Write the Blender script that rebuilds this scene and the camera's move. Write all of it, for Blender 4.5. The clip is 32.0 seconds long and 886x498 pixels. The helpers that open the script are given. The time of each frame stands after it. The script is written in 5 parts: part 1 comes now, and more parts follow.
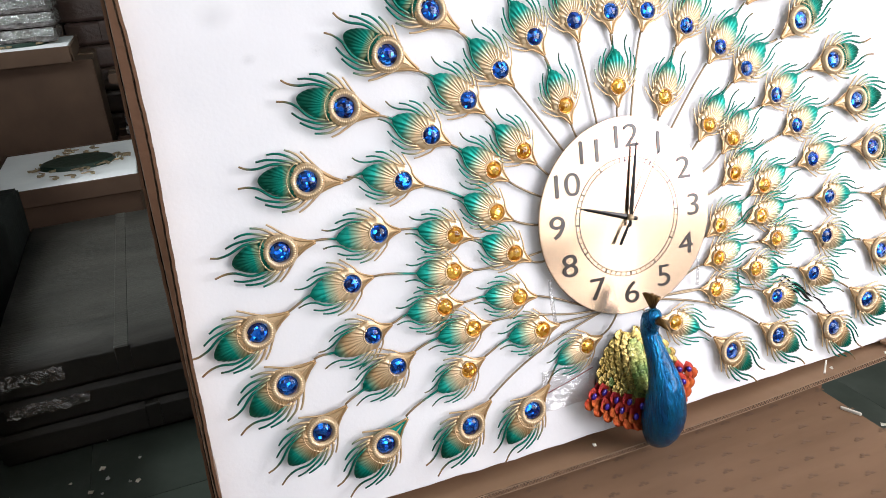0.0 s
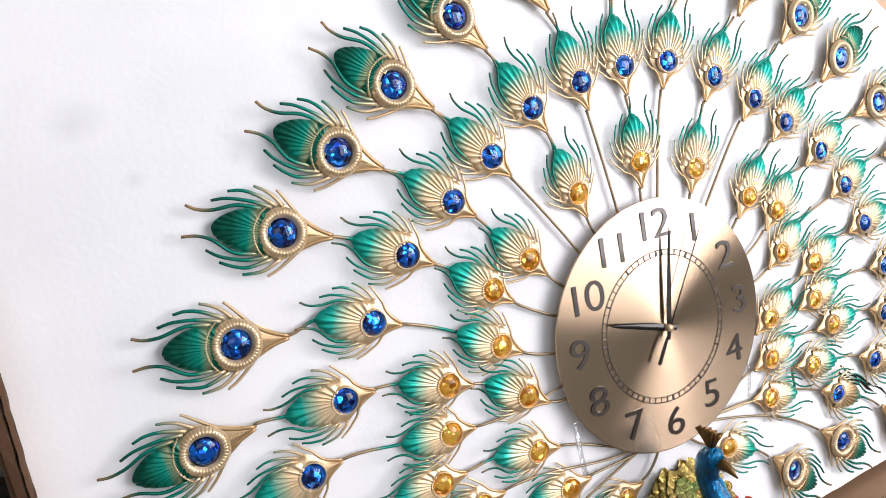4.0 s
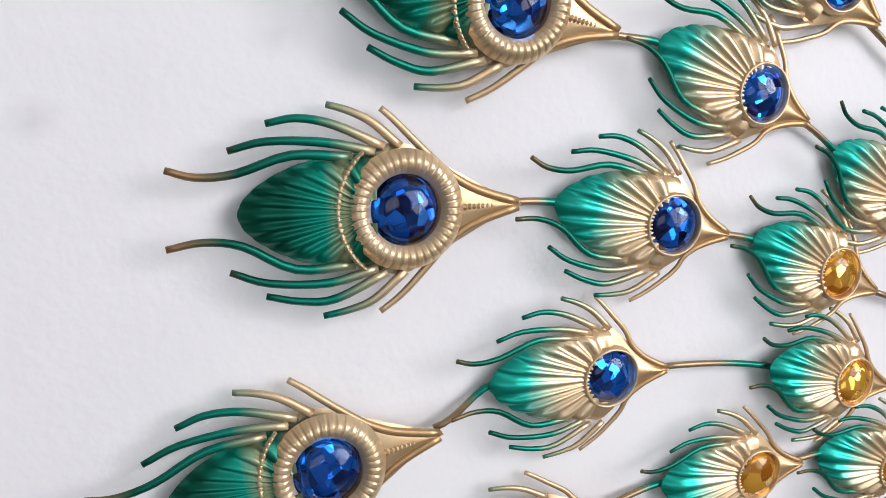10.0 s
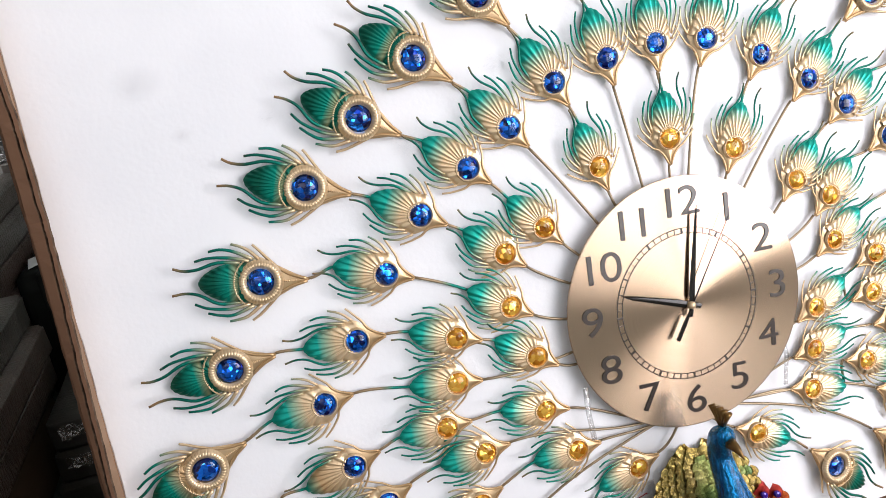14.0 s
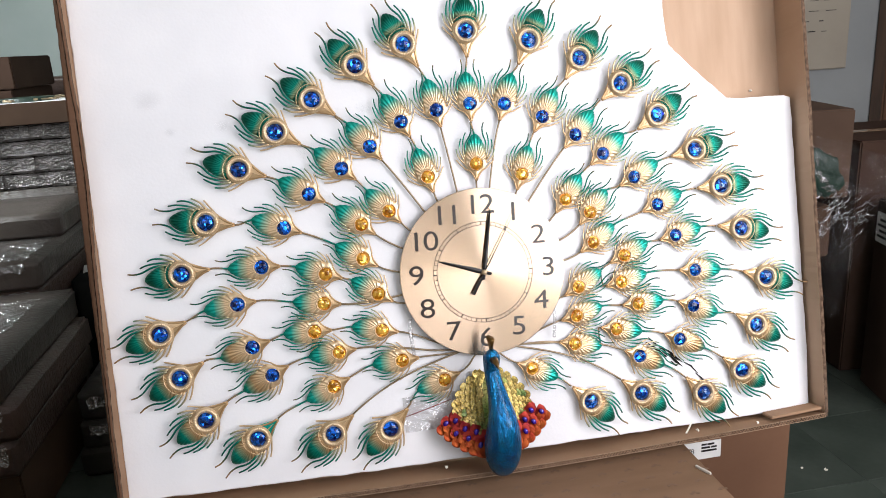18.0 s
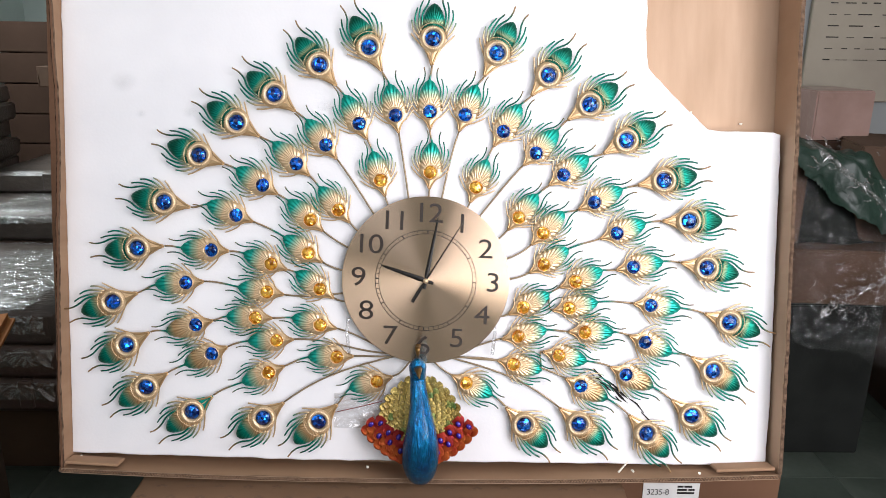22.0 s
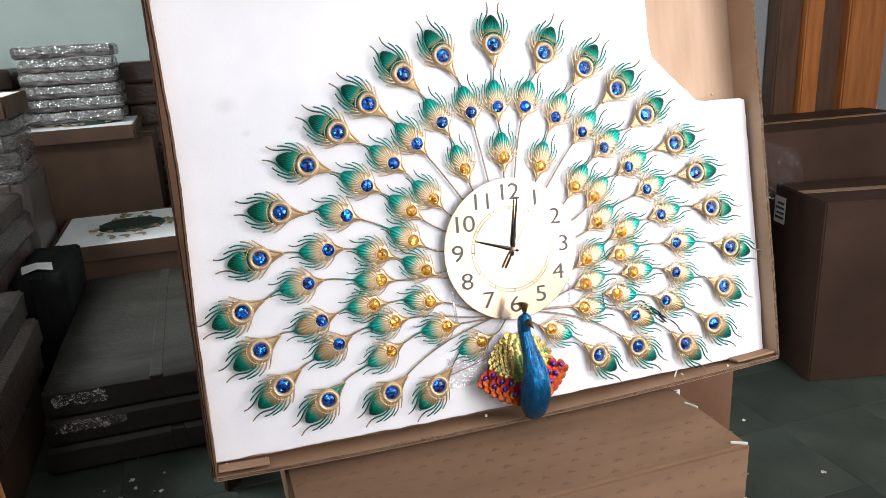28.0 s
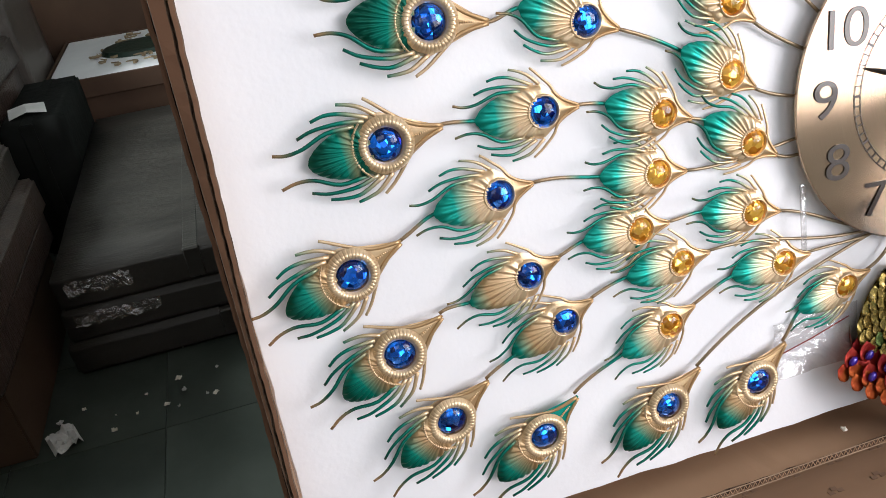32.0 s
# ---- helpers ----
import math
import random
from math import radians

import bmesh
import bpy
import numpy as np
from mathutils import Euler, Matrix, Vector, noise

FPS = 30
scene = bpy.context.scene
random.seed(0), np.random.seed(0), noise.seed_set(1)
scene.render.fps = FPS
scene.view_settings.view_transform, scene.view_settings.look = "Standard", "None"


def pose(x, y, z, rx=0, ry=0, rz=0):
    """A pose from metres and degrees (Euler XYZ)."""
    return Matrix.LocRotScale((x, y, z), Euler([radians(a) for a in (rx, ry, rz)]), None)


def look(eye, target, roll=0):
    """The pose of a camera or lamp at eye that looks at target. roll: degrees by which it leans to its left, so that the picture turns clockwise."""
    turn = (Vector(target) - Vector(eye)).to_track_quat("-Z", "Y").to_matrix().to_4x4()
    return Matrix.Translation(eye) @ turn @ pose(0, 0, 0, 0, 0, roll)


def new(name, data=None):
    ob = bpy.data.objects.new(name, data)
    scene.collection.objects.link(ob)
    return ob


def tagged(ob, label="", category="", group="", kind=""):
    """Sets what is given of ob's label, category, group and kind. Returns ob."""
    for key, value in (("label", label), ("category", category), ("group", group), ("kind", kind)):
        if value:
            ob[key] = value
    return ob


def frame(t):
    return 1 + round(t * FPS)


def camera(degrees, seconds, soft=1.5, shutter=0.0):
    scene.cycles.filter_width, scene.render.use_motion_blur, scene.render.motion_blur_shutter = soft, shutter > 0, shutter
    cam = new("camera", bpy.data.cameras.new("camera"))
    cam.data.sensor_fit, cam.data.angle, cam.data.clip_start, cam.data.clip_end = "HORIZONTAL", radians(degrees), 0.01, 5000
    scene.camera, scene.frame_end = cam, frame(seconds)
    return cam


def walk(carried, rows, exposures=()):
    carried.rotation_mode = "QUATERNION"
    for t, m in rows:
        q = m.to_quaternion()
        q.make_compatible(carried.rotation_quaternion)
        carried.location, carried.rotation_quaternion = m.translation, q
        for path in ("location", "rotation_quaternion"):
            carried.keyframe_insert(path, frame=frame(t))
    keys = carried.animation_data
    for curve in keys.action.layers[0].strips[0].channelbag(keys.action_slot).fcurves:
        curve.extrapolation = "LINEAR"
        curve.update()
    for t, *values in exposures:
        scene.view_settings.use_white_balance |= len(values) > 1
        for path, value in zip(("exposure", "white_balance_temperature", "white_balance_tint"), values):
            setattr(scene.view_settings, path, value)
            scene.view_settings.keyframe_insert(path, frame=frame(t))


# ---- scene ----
cam = camera(62.0, 32.0, 0.45)
PATH = [
    (0, (-0.5299, -0.7461, 1.5017), (0.1200, 0.9707, 0.7077), -3.67),
    (0.5, (-0.5443, -0.5837, 1.4621), (0.1825, 1.0208, 0.5147), -5.57),
    (1, (-0.5597, -0.5004, 1.4251), (0.2528, 1.0553, 0.4660), -6.24),
    (1.5, (-0.5555, -0.4818, 1.4246), (0.2795, 1.0576, 0.4586), -5.76),
    (2, (-0.5545, -0.4786, 1.4218), (0.3097, 1.0593, 0.4794), -5.75),
    (2.5, (-0.5589, -0.4753, 1.4377), (0.3041, 1.0914, 0.5429), -5.96),
    (3, (-0.5477, -0.4791, 1.4588), (0.3540, 1.0974, 0.6212), -6.66),
    (3.5, (-0.5054, -0.4870, 1.4961), (0.3604, 1.1239, 0.6864), -5.70),
    (4, (-0.4612, -0.4912, 1.5147), (0.3496, 1.1784, 0.7697), -6.50),
    (4.5, (-0.4324, -0.4911, 1.5328), (0.3267, 1.2161, 0.8190), -7.03),
    (6.5, (-0.3350, -0.4903, 1.5321), (0.0875, 1.2812, 0.7056), -7.86),
    (7, (-0.3905, -0.3947, 1.4836), (-0.0030, 1.3575, 0.6007), -8.67),
    (7.5, (-0.4069, -0.3127, 1.4686), (0.0252, 1.3894, 0.5115), -10.29),
    (8, (-0.4039, -0.2604, 1.4549), (0.1187, 1.4100, 0.4872), -11.48),
    (8.5, (-0.4077, -0.2041, 1.4364), (0.1251, 1.4668, 0.4750), -12.88),
    (9, (-0.3966, -0.1724, 1.4320), (0.1346, 1.4917, 0.4581), -13.83),
    (9.5, (-0.3926, -0.1678, 1.4306), (0.1122, 1.5017, 0.4517), -14.71),
    (10, (-0.3918, -0.1735, 1.4297), (0.1131, 1.5122, 0.4792), -15.10),
    (10.5, (-0.3877, -0.1778, 1.4310), (0.0913, 1.5232, 0.4946), -15.77),
    (11, (-0.3946, -0.2059, 1.4430), (0.1031, 1.5090, 0.5421), -15.22),
    (11.5, (-0.4003, -0.2890, 1.4730), (0.1389, 1.4256, 0.5959), -12.85),
    (12, (-0.3950, -0.3619, 1.4780), (0.1117, 1.3896, 0.6561), -12.19),
    (12.5, (-0.3950, -0.3933, 1.4781), (0.0970, 1.3607, 0.6526), -11.19),
    (13, (-0.3860, -0.4269, 1.4863), (0.0909, 1.3401, 0.6800), -10.91),
    (13.5, (-0.3715, -0.4971, 1.5020), (0.0504, 1.2834, 0.6946), -8.80),
    (14, (-0.3663, -0.5886, 1.5053), (0.0443, 1.2199, 0.7565), -7.77),
    (14.5, (-0.4196, -0.6689, 1.5361), (0.0735, 1.1068, 0.7592), -7.09),
    (15, (-0.4530, -0.7952, 1.5352), (0.1822, 0.9635, 0.8254), -6.00),
    (15.5, (-0.4565, -0.8778, 1.5954), (0.1784, 0.8585, 0.8324), -5.00),
    (17.5, (-0.2597, -1.1125, 1.5080), (0.1626, 0.7557, 0.9322), -5.50),
    (18, (-0.2240, -1.0563, 1.4964), (0.0840, 0.8416, 0.9457), -3.52),
    (18.5, (-0.1055, -1.0568, 1.5118), (0.1201, 0.8469, 0.9417), -1.13),
    (19, (0.0209, -1.0937, 1.4654), (0.2733, 0.7989, 0.8699), -4.46),
    (19.5, (0.0731, -1.1035, 1.4756), (0.2879, 0.7970, 0.8912), -6.67),
    (20, (0.0968, -1.1137, 1.4895), (0.3128, 0.7812, 0.8872), -6.08),
    (20.5, (0.0660, -1.0890, 1.5111), (0.1373, 0.8453, 1.0079), -3.48),
    (21, (0.0291, -1.0781, 1.5313), (0.0165, 0.8528, 1.0104), 0.12),
    (21.5, (0.0247, -1.0729, 1.5261), (0.0079, 0.8552, 0.9952), 0.61),
    (22, (0.0248, -1.0752, 1.5153), (0.0386, 0.8427, 0.9483), 0.78),
    (22.5, (0.0173, -1.0738, 1.5103), (0.0021, 0.8366, 0.9185), 1.37),
    (23, (0.0030, -1.0814, 1.5062), (-0.0005, 0.8341, 0.9311), 0.95),
    (23.5, (-0.0332, -1.0984, 1.5025), (-0.0780, 0.8182, 0.9328), -0.24),
    (24, (-0.0820, -1.1020, 1.4996), (-0.1614, 0.8159, 0.9381), 0.35),
    (24.5, (-0.1339, -1.0928, 1.5023), (-0.1874, 0.8159, 0.9073), -0.22),
    (25, (-0.1977, -1.0691, 1.5052), (-0.1561, 0.8336, 0.8905), 0.12),
    (25.5, (-0.2715, -1.0401, 1.5076), (-0.0651, 0.8360, 0.8461), -0.38),
    (27.5, (-0.4132, -1.2249, 1.5395), (0.1075, 0.6213, 0.9734), -3.74),
    (28, (-0.4990, -1.1814, 1.5415), (0.0833, 0.6417, 0.9609), -2.87),
    (28.5, (-0.6146, -1.0642, 1.5347), (0.0487, 0.7176, 0.9141), -3.42),
    (29, (-0.6543, -0.9834, 1.5203), (0.0849, 0.7223, 0.7826), -2.67),
    (29.5, (-0.6029, -0.8650, 1.4990), (0.0176, 0.8620, 0.7037), -5.31),
    (30, (-0.5089, -0.7289, 1.4628), (-0.0115, 0.9975, 0.5842), -5.78),
    (30.5, (-0.4695, -0.6304, 1.4313), (-0.0096, 1.0666, 0.4780), -6.30),
    (31, (-0.4826, -0.5196, 1.4100), (-0.0342, 1.1589, 0.4192), -7.14),
    (31.5, (-0.5022, -0.4601, 1.3867), (-0.0919, 1.2010, 0.3513), -6.97),
    (32, (-0.5122, -0.4370, 1.3813), (-0.1087, 1.2203, 0.3370), -7.06),
]
EXPOSURES = [(0, 0.58), (1, 0.62), (2, 0.66), (4, 0.55), (6.5, 0.46), (9, 0.32), (11, 0.34), (13, 0.45), (15, 0.54), (18, 0.45), (25, 0.44), (28, 0.57), (32, 0.62)]
walk(cam, [(t, look(eye, target, roll)) for t, eye, target, roll in PATH], EXPOSURES)

# ---- world and light ----
world = bpy.data.worlds.new("daylight")
scene.world = world
world.use_nodes = True
wn = world.node_tree.nodes
sky = wn.new("ShaderNodeTexSky")
sky.sky_type, sky.sun_disc = "NISHITA", False
sky.sun_elevation, sky.sun_rotation = radians(42), radians(345)
wn["Background"].inputs[1].default_value = 0.12
world.node_tree.links.new(sky.outputs[0], wn["Background"].inputs[0])

sun = new("sun", bpy.data.lights.new("sun", "SUN"))
sun.data.energy, sun.data.angle, sun.data.color = 2.0, radians(0.5), (1.0, 0.96, 0.9)
sun.matrix_world = look((2, 6, 6.0), (0, 0, 0))


def window_light(name, x, y, z, wide, high, energy, target, color):
    lamp = new(name, bpy.data.lights.new(name, "AREA"))
    lamp.data.shape, lamp.data.size, lamp.data.size_y = "RECTANGLE", wide, high
    lamp.data.energy, lamp.data.color = energy, color
    lamp.matrix_world = look((x, y, z), target)
    return lamp


window_light("gate_daylight", 1.82, -1.66, 1.89, 1.66, 1.62, 60, (1.82, 0.0, 1.89), (1.0, 0.945, 0.985))
window_light("side_gate_daylight", 0.63, -1.66, 1.89, 0.56, 1.62, 9, (0.63, 0.0, 1.89), (1.0, 0.945, 0.985))
# Weak fill lamp, added in an invented high opening at the entrance.
window_light("high_fill_daylight", -0.9, -1.66, 2.3, 1.2, 0.9, 4.5, (-0.9, 0.0, 2.3), (0.995, 0.955, 1.0))
# Added fill for the floor and piles at the left; its opening is invented.
window_light("side_fill_daylight", -3.37, 2.4, 2.65, 1.6, 0.8, 98, (-0.6, 1.8, 0.3), (0.9, 0.97, 1.0))

# ---- materials ----


def node_mat(name):
    m = bpy.data.materials.new(name)
    m.use_nodes = True
    return m, m.node_tree.nodes, m.node_tree.links, m.node_tree.nodes["Principled BSDF"]


def ramp_of(nodes, stops):
    r = nodes.new("ShaderNodeValToRGB")
    e = r.color_ramp.elements
    while len(e) < len(stops):
        e.new(0.5)
    for k, (p, c) in enumerate(stops):
        e[k].position, e[k].color = p, (*c, 1)
    return r


def surface(name, a, b, rough=0.6, metal=0.0, scale=6.0, grain=60.0, bump=0.15, dist=0.002, stretch=(1, 1, 1), spec=0.5, coat=0.0, vary=0.06, mid=None):
    """A two-scale surface: stains between the colours a and b, fine grain as relief, and a little change from piece to piece."""
    m, n, l, p = node_mat(name)
    tc, mp = n.new("ShaderNodeTexCoord"), n.new("ShaderNodeMapping")
    mp.inputs["Scale"].default_value = stretch
    l.new(tc.outputs["Object"], mp.inputs[0])
    big, fine = n.new("ShaderNodeTexNoise"), n.new("ShaderNodeTexNoise")
    big.inputs["Scale"].default_value, big.inputs["Detail"].default_value = scale, 5
    fine.inputs["Scale"].default_value, fine.inputs["Detail"].default_value = grain, 4
    l.new(mp.outputs[0], big.inputs["Vector"])
    l.new(mp.outputs[0], fine.inputs["Vector"])
    r = ramp_of(n, [(0.3, a), (0.52, mid), (0.72, b)] if mid else [(0.3, a), (0.72, b)])
    l.new(big.outputs[0], r.inputs[0])
    info, hsv, mm = n.new("ShaderNodeObjectInfo"), n.new("ShaderNodeHueSaturation"), n.new("ShaderNodeMapRange")
    mm.inputs[3].default_value, mm.inputs[4].default_value = 1 - vary, 1 + vary
    l.new(info.outputs["Random"], mm.inputs[0])
    l.new(mm.outputs[0], hsv.inputs["Value"])
    l.new(r.outputs[0], hsv.inputs["Color"])
    l.new(hsv.outputs[0], p.inputs["Base Color"])
    rr = n.new("ShaderNodeMapRange")
    rr.inputs[3].default_value, rr.inputs[4].default_value = max(0.03, rough - 0.1), min(1, rough + 0.1)
    l.new(fine.outputs[0], rr.inputs[0])
    l.new(rr.outputs[0], p.inputs["Roughness"])
    p.inputs["Metallic"].default_value, p.inputs["Specular IOR Level"].default_value = metal, spec
    p.inputs["Coat Weight"].default_value = coat
    if bump:
        bp = n.new("ShaderNodeBump")
        bp.inputs["Strength"].default_value, bp.inputs["Distance"].default_value = bump, dist
        l.new(fine.outputs[0], bp.inputs["Height"])
        l.new(bp.outputs[0], p.inputs["Normal"])
    return m


def painted_metal(name, stops, span, rough=0.34, metal=0.68):
    """Metallic paint sprayed from gold to teal along the feather (its own x, in metres over span)."""
    m, n, l, p = node_mat(name)
    tc, sx = n.new("ShaderNodeTexCoord"), n.new("ShaderNodeSeparateXYZ")
    l.new(tc.outputs["Object"], sx.inputs[0])
    nz, ad, mr = n.new("ShaderNodeTexNoise"), n.new("ShaderNodeMath"), n.new("ShaderNodeMapRange")
    nz.inputs["Scale"].default_value, nz.inputs["Detail"].default_value = 160, 3
    l.new(tc.outputs["Object"], nz.inputs["Vector"])
    info, sh = n.new("ShaderNodeObjectInfo"), n.new("ShaderNodeMath")
    sh.operation = "MULTIPLY_ADD"
    sh.inputs[1].default_value, sh.inputs[2].default_value = 0.008, -0.004
    l.new(info.outputs["Random"], sh.inputs[0])
    ad.operation = "ADD"
    l.new(sx.outputs[0], ad.inputs[0])
    l.new(sh.outputs[0], ad.inputs[1])
    mr.inputs[1].default_value, mr.inputs[2].default_value = span
    l.new(ad.outputs[0], mr.inputs[0])
    r = ramp_of(n, stops)
    l.new(mr.outputs[0], r.inputs[0])
    l.new(r.outputs[0], p.inputs["Base Color"])
    rr = n.new("ShaderNodeMapRange")
    rr.inputs[3].default_value, rr.inputs[4].default_value = rough - 0.08, rough + 0.1
    l.new(nz.outputs[0], rr.inputs[0])
    l.new(rr.outputs[0], p.inputs["Roughness"])
    p.inputs["Metallic"].default_value = metal
    bp = n.new("ShaderNodeBump")
    bp.inputs["Strength"].default_value, bp.inputs["Distance"].default_value = 0.08, 0.0006
    l.new(nz.outputs[0], bp.inputs["Height"])
    l.new(bp.outputs[0], p.inputs["Normal"])
    return m


GOLD, PALE, TEAL, DEEP = (0.51, 0.33, 0.16), (0.75, 0.565, 0.345), (0.0, 0.3, 0.215), (0.0, 0.105, 0.065)
SKYTEAL = (0.01, 0.42, 0.33)
RO, RM, RI = 0.0108, 0.0107, 0.0103   # gem radii of the three rows

# The stop at 0.67 paints in the pale glints where the ribs begin.
M_eye = painted_metal("gold_to_green_metal_paint", [(0, GOLD), (0.42, PALE), (0.6, DEEP), (0.645, DEEP), (0.67, (0.3, 0.33, 0.18)), (0.74, TEAL), (0.87, DEEP), (1, DEEP)], (-3.5 * RO, 5.0 * RO))
M_fan = painted_metal("gold_to_teal_metal_paint", [(0, GOLD), (0.42, PALE), (0.58, PALE), (0.78, SKYTEAL), (1, TEAL)], (-2.6 * RM, 4.9 * RM))
M_gilteye = painted_metal("gilt_metal_paint_with_green_tip", [(0, GOLD), (0.42, PALE), (0.66, GOLD), (0.8, TEAL), (0.93, DEEP), (1, DEEP)], (-3.5 * RO, 5.0 * RO))
M_giltfan = painted_metal("gilt_metal_paint_with_teal_tip", [(0, GOLD), (0.42, PALE), (0.72, GOLD), (0.88, TEAL), (1, DEEP)], (-2.6 * RM, 4.9 * RM))
M_tealtail = painted_metal("teal_to_gold_metal_paint", [(0, TEAL), (0.2, SKYTEAL), (0.45, PALE), (0.64, GOLD), (0.8, TEAL), (0.93, DEEP), (1, DEEP)], (-3.5 * RO, 5.0 * RO))
M_barb = painted_metal("barb_metal_paint", [(0, GOLD), (0.3, PALE), (0.5, (0.0, 0.22, 0.155)), (0.78, (0.0, 0.085, 0.055)), (0.93, (0.3, 0.18, 0.085)), (1, (0.3, 0.18, 0.085))], (-2.0 * RO, 7.0 * RO), 0.4)
M_gold = surface("satin_gold_metal", (0.64, 0.46, 0.26), (0.8, 0.62, 0.4), 0.34, 0.6, 40, 300, 0.06, 0.0005)
M_stem = surface("gold_rod_metal", (0.24, 0.18, 0.105), (0.38, 0.29, 0.18), 0.4, 0.6, 30, 300, 0.06, 0.0005)
M_rod, n, l, p = node_mat("gold_to_teal_rod_paint")
at, r = n.new("ShaderNodeAttribute"), ramp_of(n, [(0.0, (0.36, 0.25, 0.14)), (0.42, (0.33, 0.24, 0.14)), (0.66, (0.0, 0.22, 0.16)), (1.0, (0.0, 0.15, 0.11))])
at.attribute_name = "along"
l.new(at.outputs["Fac"], r.inputs[0])
l.new(r.outputs[0], p.inputs["Base Color"])
p.inputs["Metallic"].default_value, p.inputs["Roughness"].default_value = 0.65, 0.38


def gem_mat(name, c1, c2, rough, metal):
    """Foil-backed cut glass: every facet of the foil mirrors its own way under a smooth clear dome."""
    m, n, l, p = node_mat(name)
    tc, info, sh, geo = n.new("ShaderNodeTexCoord"), n.new("ShaderNodeObjectInfo"), n.new("ShaderNodeVectorMath"), n.new("ShaderNodeNewGeometry")
    sh.operation = "ADD"
    l.new(tc.outputs["Object"], sh.inputs[0])
    l.new(info.outputs["Random"], sh.inputs[1])
    cells = n.new("ShaderNodeTexVoronoi")
    cells.inputs["Scale"].default_value = 200
    l.new(sh.outputs[0], cells.inputs["Vector"])
    r, sp = ramp_of(n, [(0.1, c1), (0.8, c2)]), n.new("ShaderNodeSeparateColor")
    l.new(cells.outputs["Color"], sp.inputs[0])
    l.new(sp.outputs[0], r.inputs[0])
    l.new(r.outputs[0], p.inputs["Base Color"])
    off, tilt, way = n.new("ShaderNodeVectorMath"), n.new("ShaderNodeVectorMath"), n.new("ShaderNodeVectorMath")
    off.operation, tilt.operation, way.operation = "SUBTRACT", "MULTIPLY_ADD", "NORMALIZE"
    off.inputs[1].default_value = (0.5, 0.5, 0.5)
    tilt.inputs[1].default_value = (1.05, 1.05, 1.05)
    l.new(cells.outputs["Color"], off.inputs[0])
    l.new(off.outputs[0], tilt.inputs[0])
    l.new(geo.outputs["Normal"], tilt.inputs[2])
    l.new(tilt.outputs[0], way.inputs[0])
    l.new(way.outputs[0], p.inputs["Normal"])
    l.new(geo.outputs["Normal"], p.inputs["Coat Normal"])
    p.inputs["Metallic"].default_value, p.inputs["Roughness"].default_value = metal, rough
    p.inputs["Coat Weight"].default_value, p.inputs["Coat Roughness"].default_value = 0.8, 0.02
    return m


M_blue = gem_mat("sapphire_foil_glass", (0.0, 0.01, 0.2), (0.005, 0.2, 1.0), 0.06, 0.84)
M_amber = gem_mat("amber_foil_glass", (0.74, 0.25, 0.008), (1.0, 0.58, 0.08), 0.07, 0.6)

# Spun gold: the brushing runs in circles, so its sheen spreads in rays from the hub.
M_dial, n, l, p = node_mat("spun_gold_metal")
tg, tc, sx = n.new("ShaderNodeTangent"), n.new("ShaderNodeTexCoord"), n.new("ShaderNodeVectorMath")
tg.direction_type, tg.axis = "RADIAL", "Y"
sx.operation = "LENGTH"
l.new(tc.outputs["Object"], sx.inputs[0])
nz, r = n.new("ShaderNodeTexNoise"), ramp_of(n, [(0.3, (0.58, 0.42, 0.285)), (0.7, (0.7, 0.52, 0.37))])
nz.noise_dimensions = "1D"
nz.inputs["Scale"].default_value, nz.inputs["Detail"].default_value = 900, 4
l.new(sx.outputs["Value"], nz.inputs["W"])
l.new(nz.outputs[0], r.inputs[0])
l.new(r.outputs[0], p.inputs["Base Color"])
l.new(tg.outputs[0], p.inputs["Tangent"])
p.inputs["Metallic"].default_value, p.inputs["Roughness"].default_value, p.inputs["Anisotropic"].default_value = 1.0, 0.25, 0.97
p.inputs["Anisotropic Rotation"].default_value = 0.25

M_ink = surface("dark_brown_print", (0.02, 0.012, 0.008), (0.04, 0.026, 0.018), 0.38, 0.2, 40, 300, 0.02, spec=0.6, coat=0.3)
M_black = surface("black_enamel", (0.008, 0.007, 0.006), (0.02, 0.016, 0.012), 0.3, 0.3, 60, 300, 0.02)
M_foam = surface("white_foam_sheet", (0.81, 0.815, 0.825), (0.9, 0.9, 0.9), 0.75, 0, 7, 220, 0.16, 0.0012, vary=0.0, spec=0.3)
M_card = surface("brown_cardboard", (0.30, 0.18, 0.105), (0.38, 0.24, 0.145), 0.75, 0, 5, 140, 0.1, 0.001, (1, 1, 6), spec=0.2)
M_card_in = surface("pale_cardboard_liner", (0.40, 0.27, 0.175), (0.5, 0.35, 0.24), 0.7, 0, 5, 140, 0.08, 0.001, (6, 1, 1), spec=0.25)
M_edge = surface("torn_corrugated_edge", (0.045, 0.026, 0.016), (0.2, 0.13, 0.085), 0.85, 0, 120, 420, 0.5, 0.002, spec=0.15)
M_kraft = surface("kraft_carton", (0.195, 0.117, 0.068), (0.265, 0.162, 0.097), 0.72, 0, 3, 90, 0.1, 0.001, (1, 5, 5), spec=0.2)
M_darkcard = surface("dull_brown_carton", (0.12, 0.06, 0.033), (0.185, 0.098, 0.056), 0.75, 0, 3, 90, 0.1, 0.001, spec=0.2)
M_pinkcard = surface("pinkish_filmed_carton", (0.2, 0.125, 0.1), (0.3, 0.2, 0.17), 0.35, 0, 6, 40, 0.4, 0.006, spec=0.6, coat=0.3)
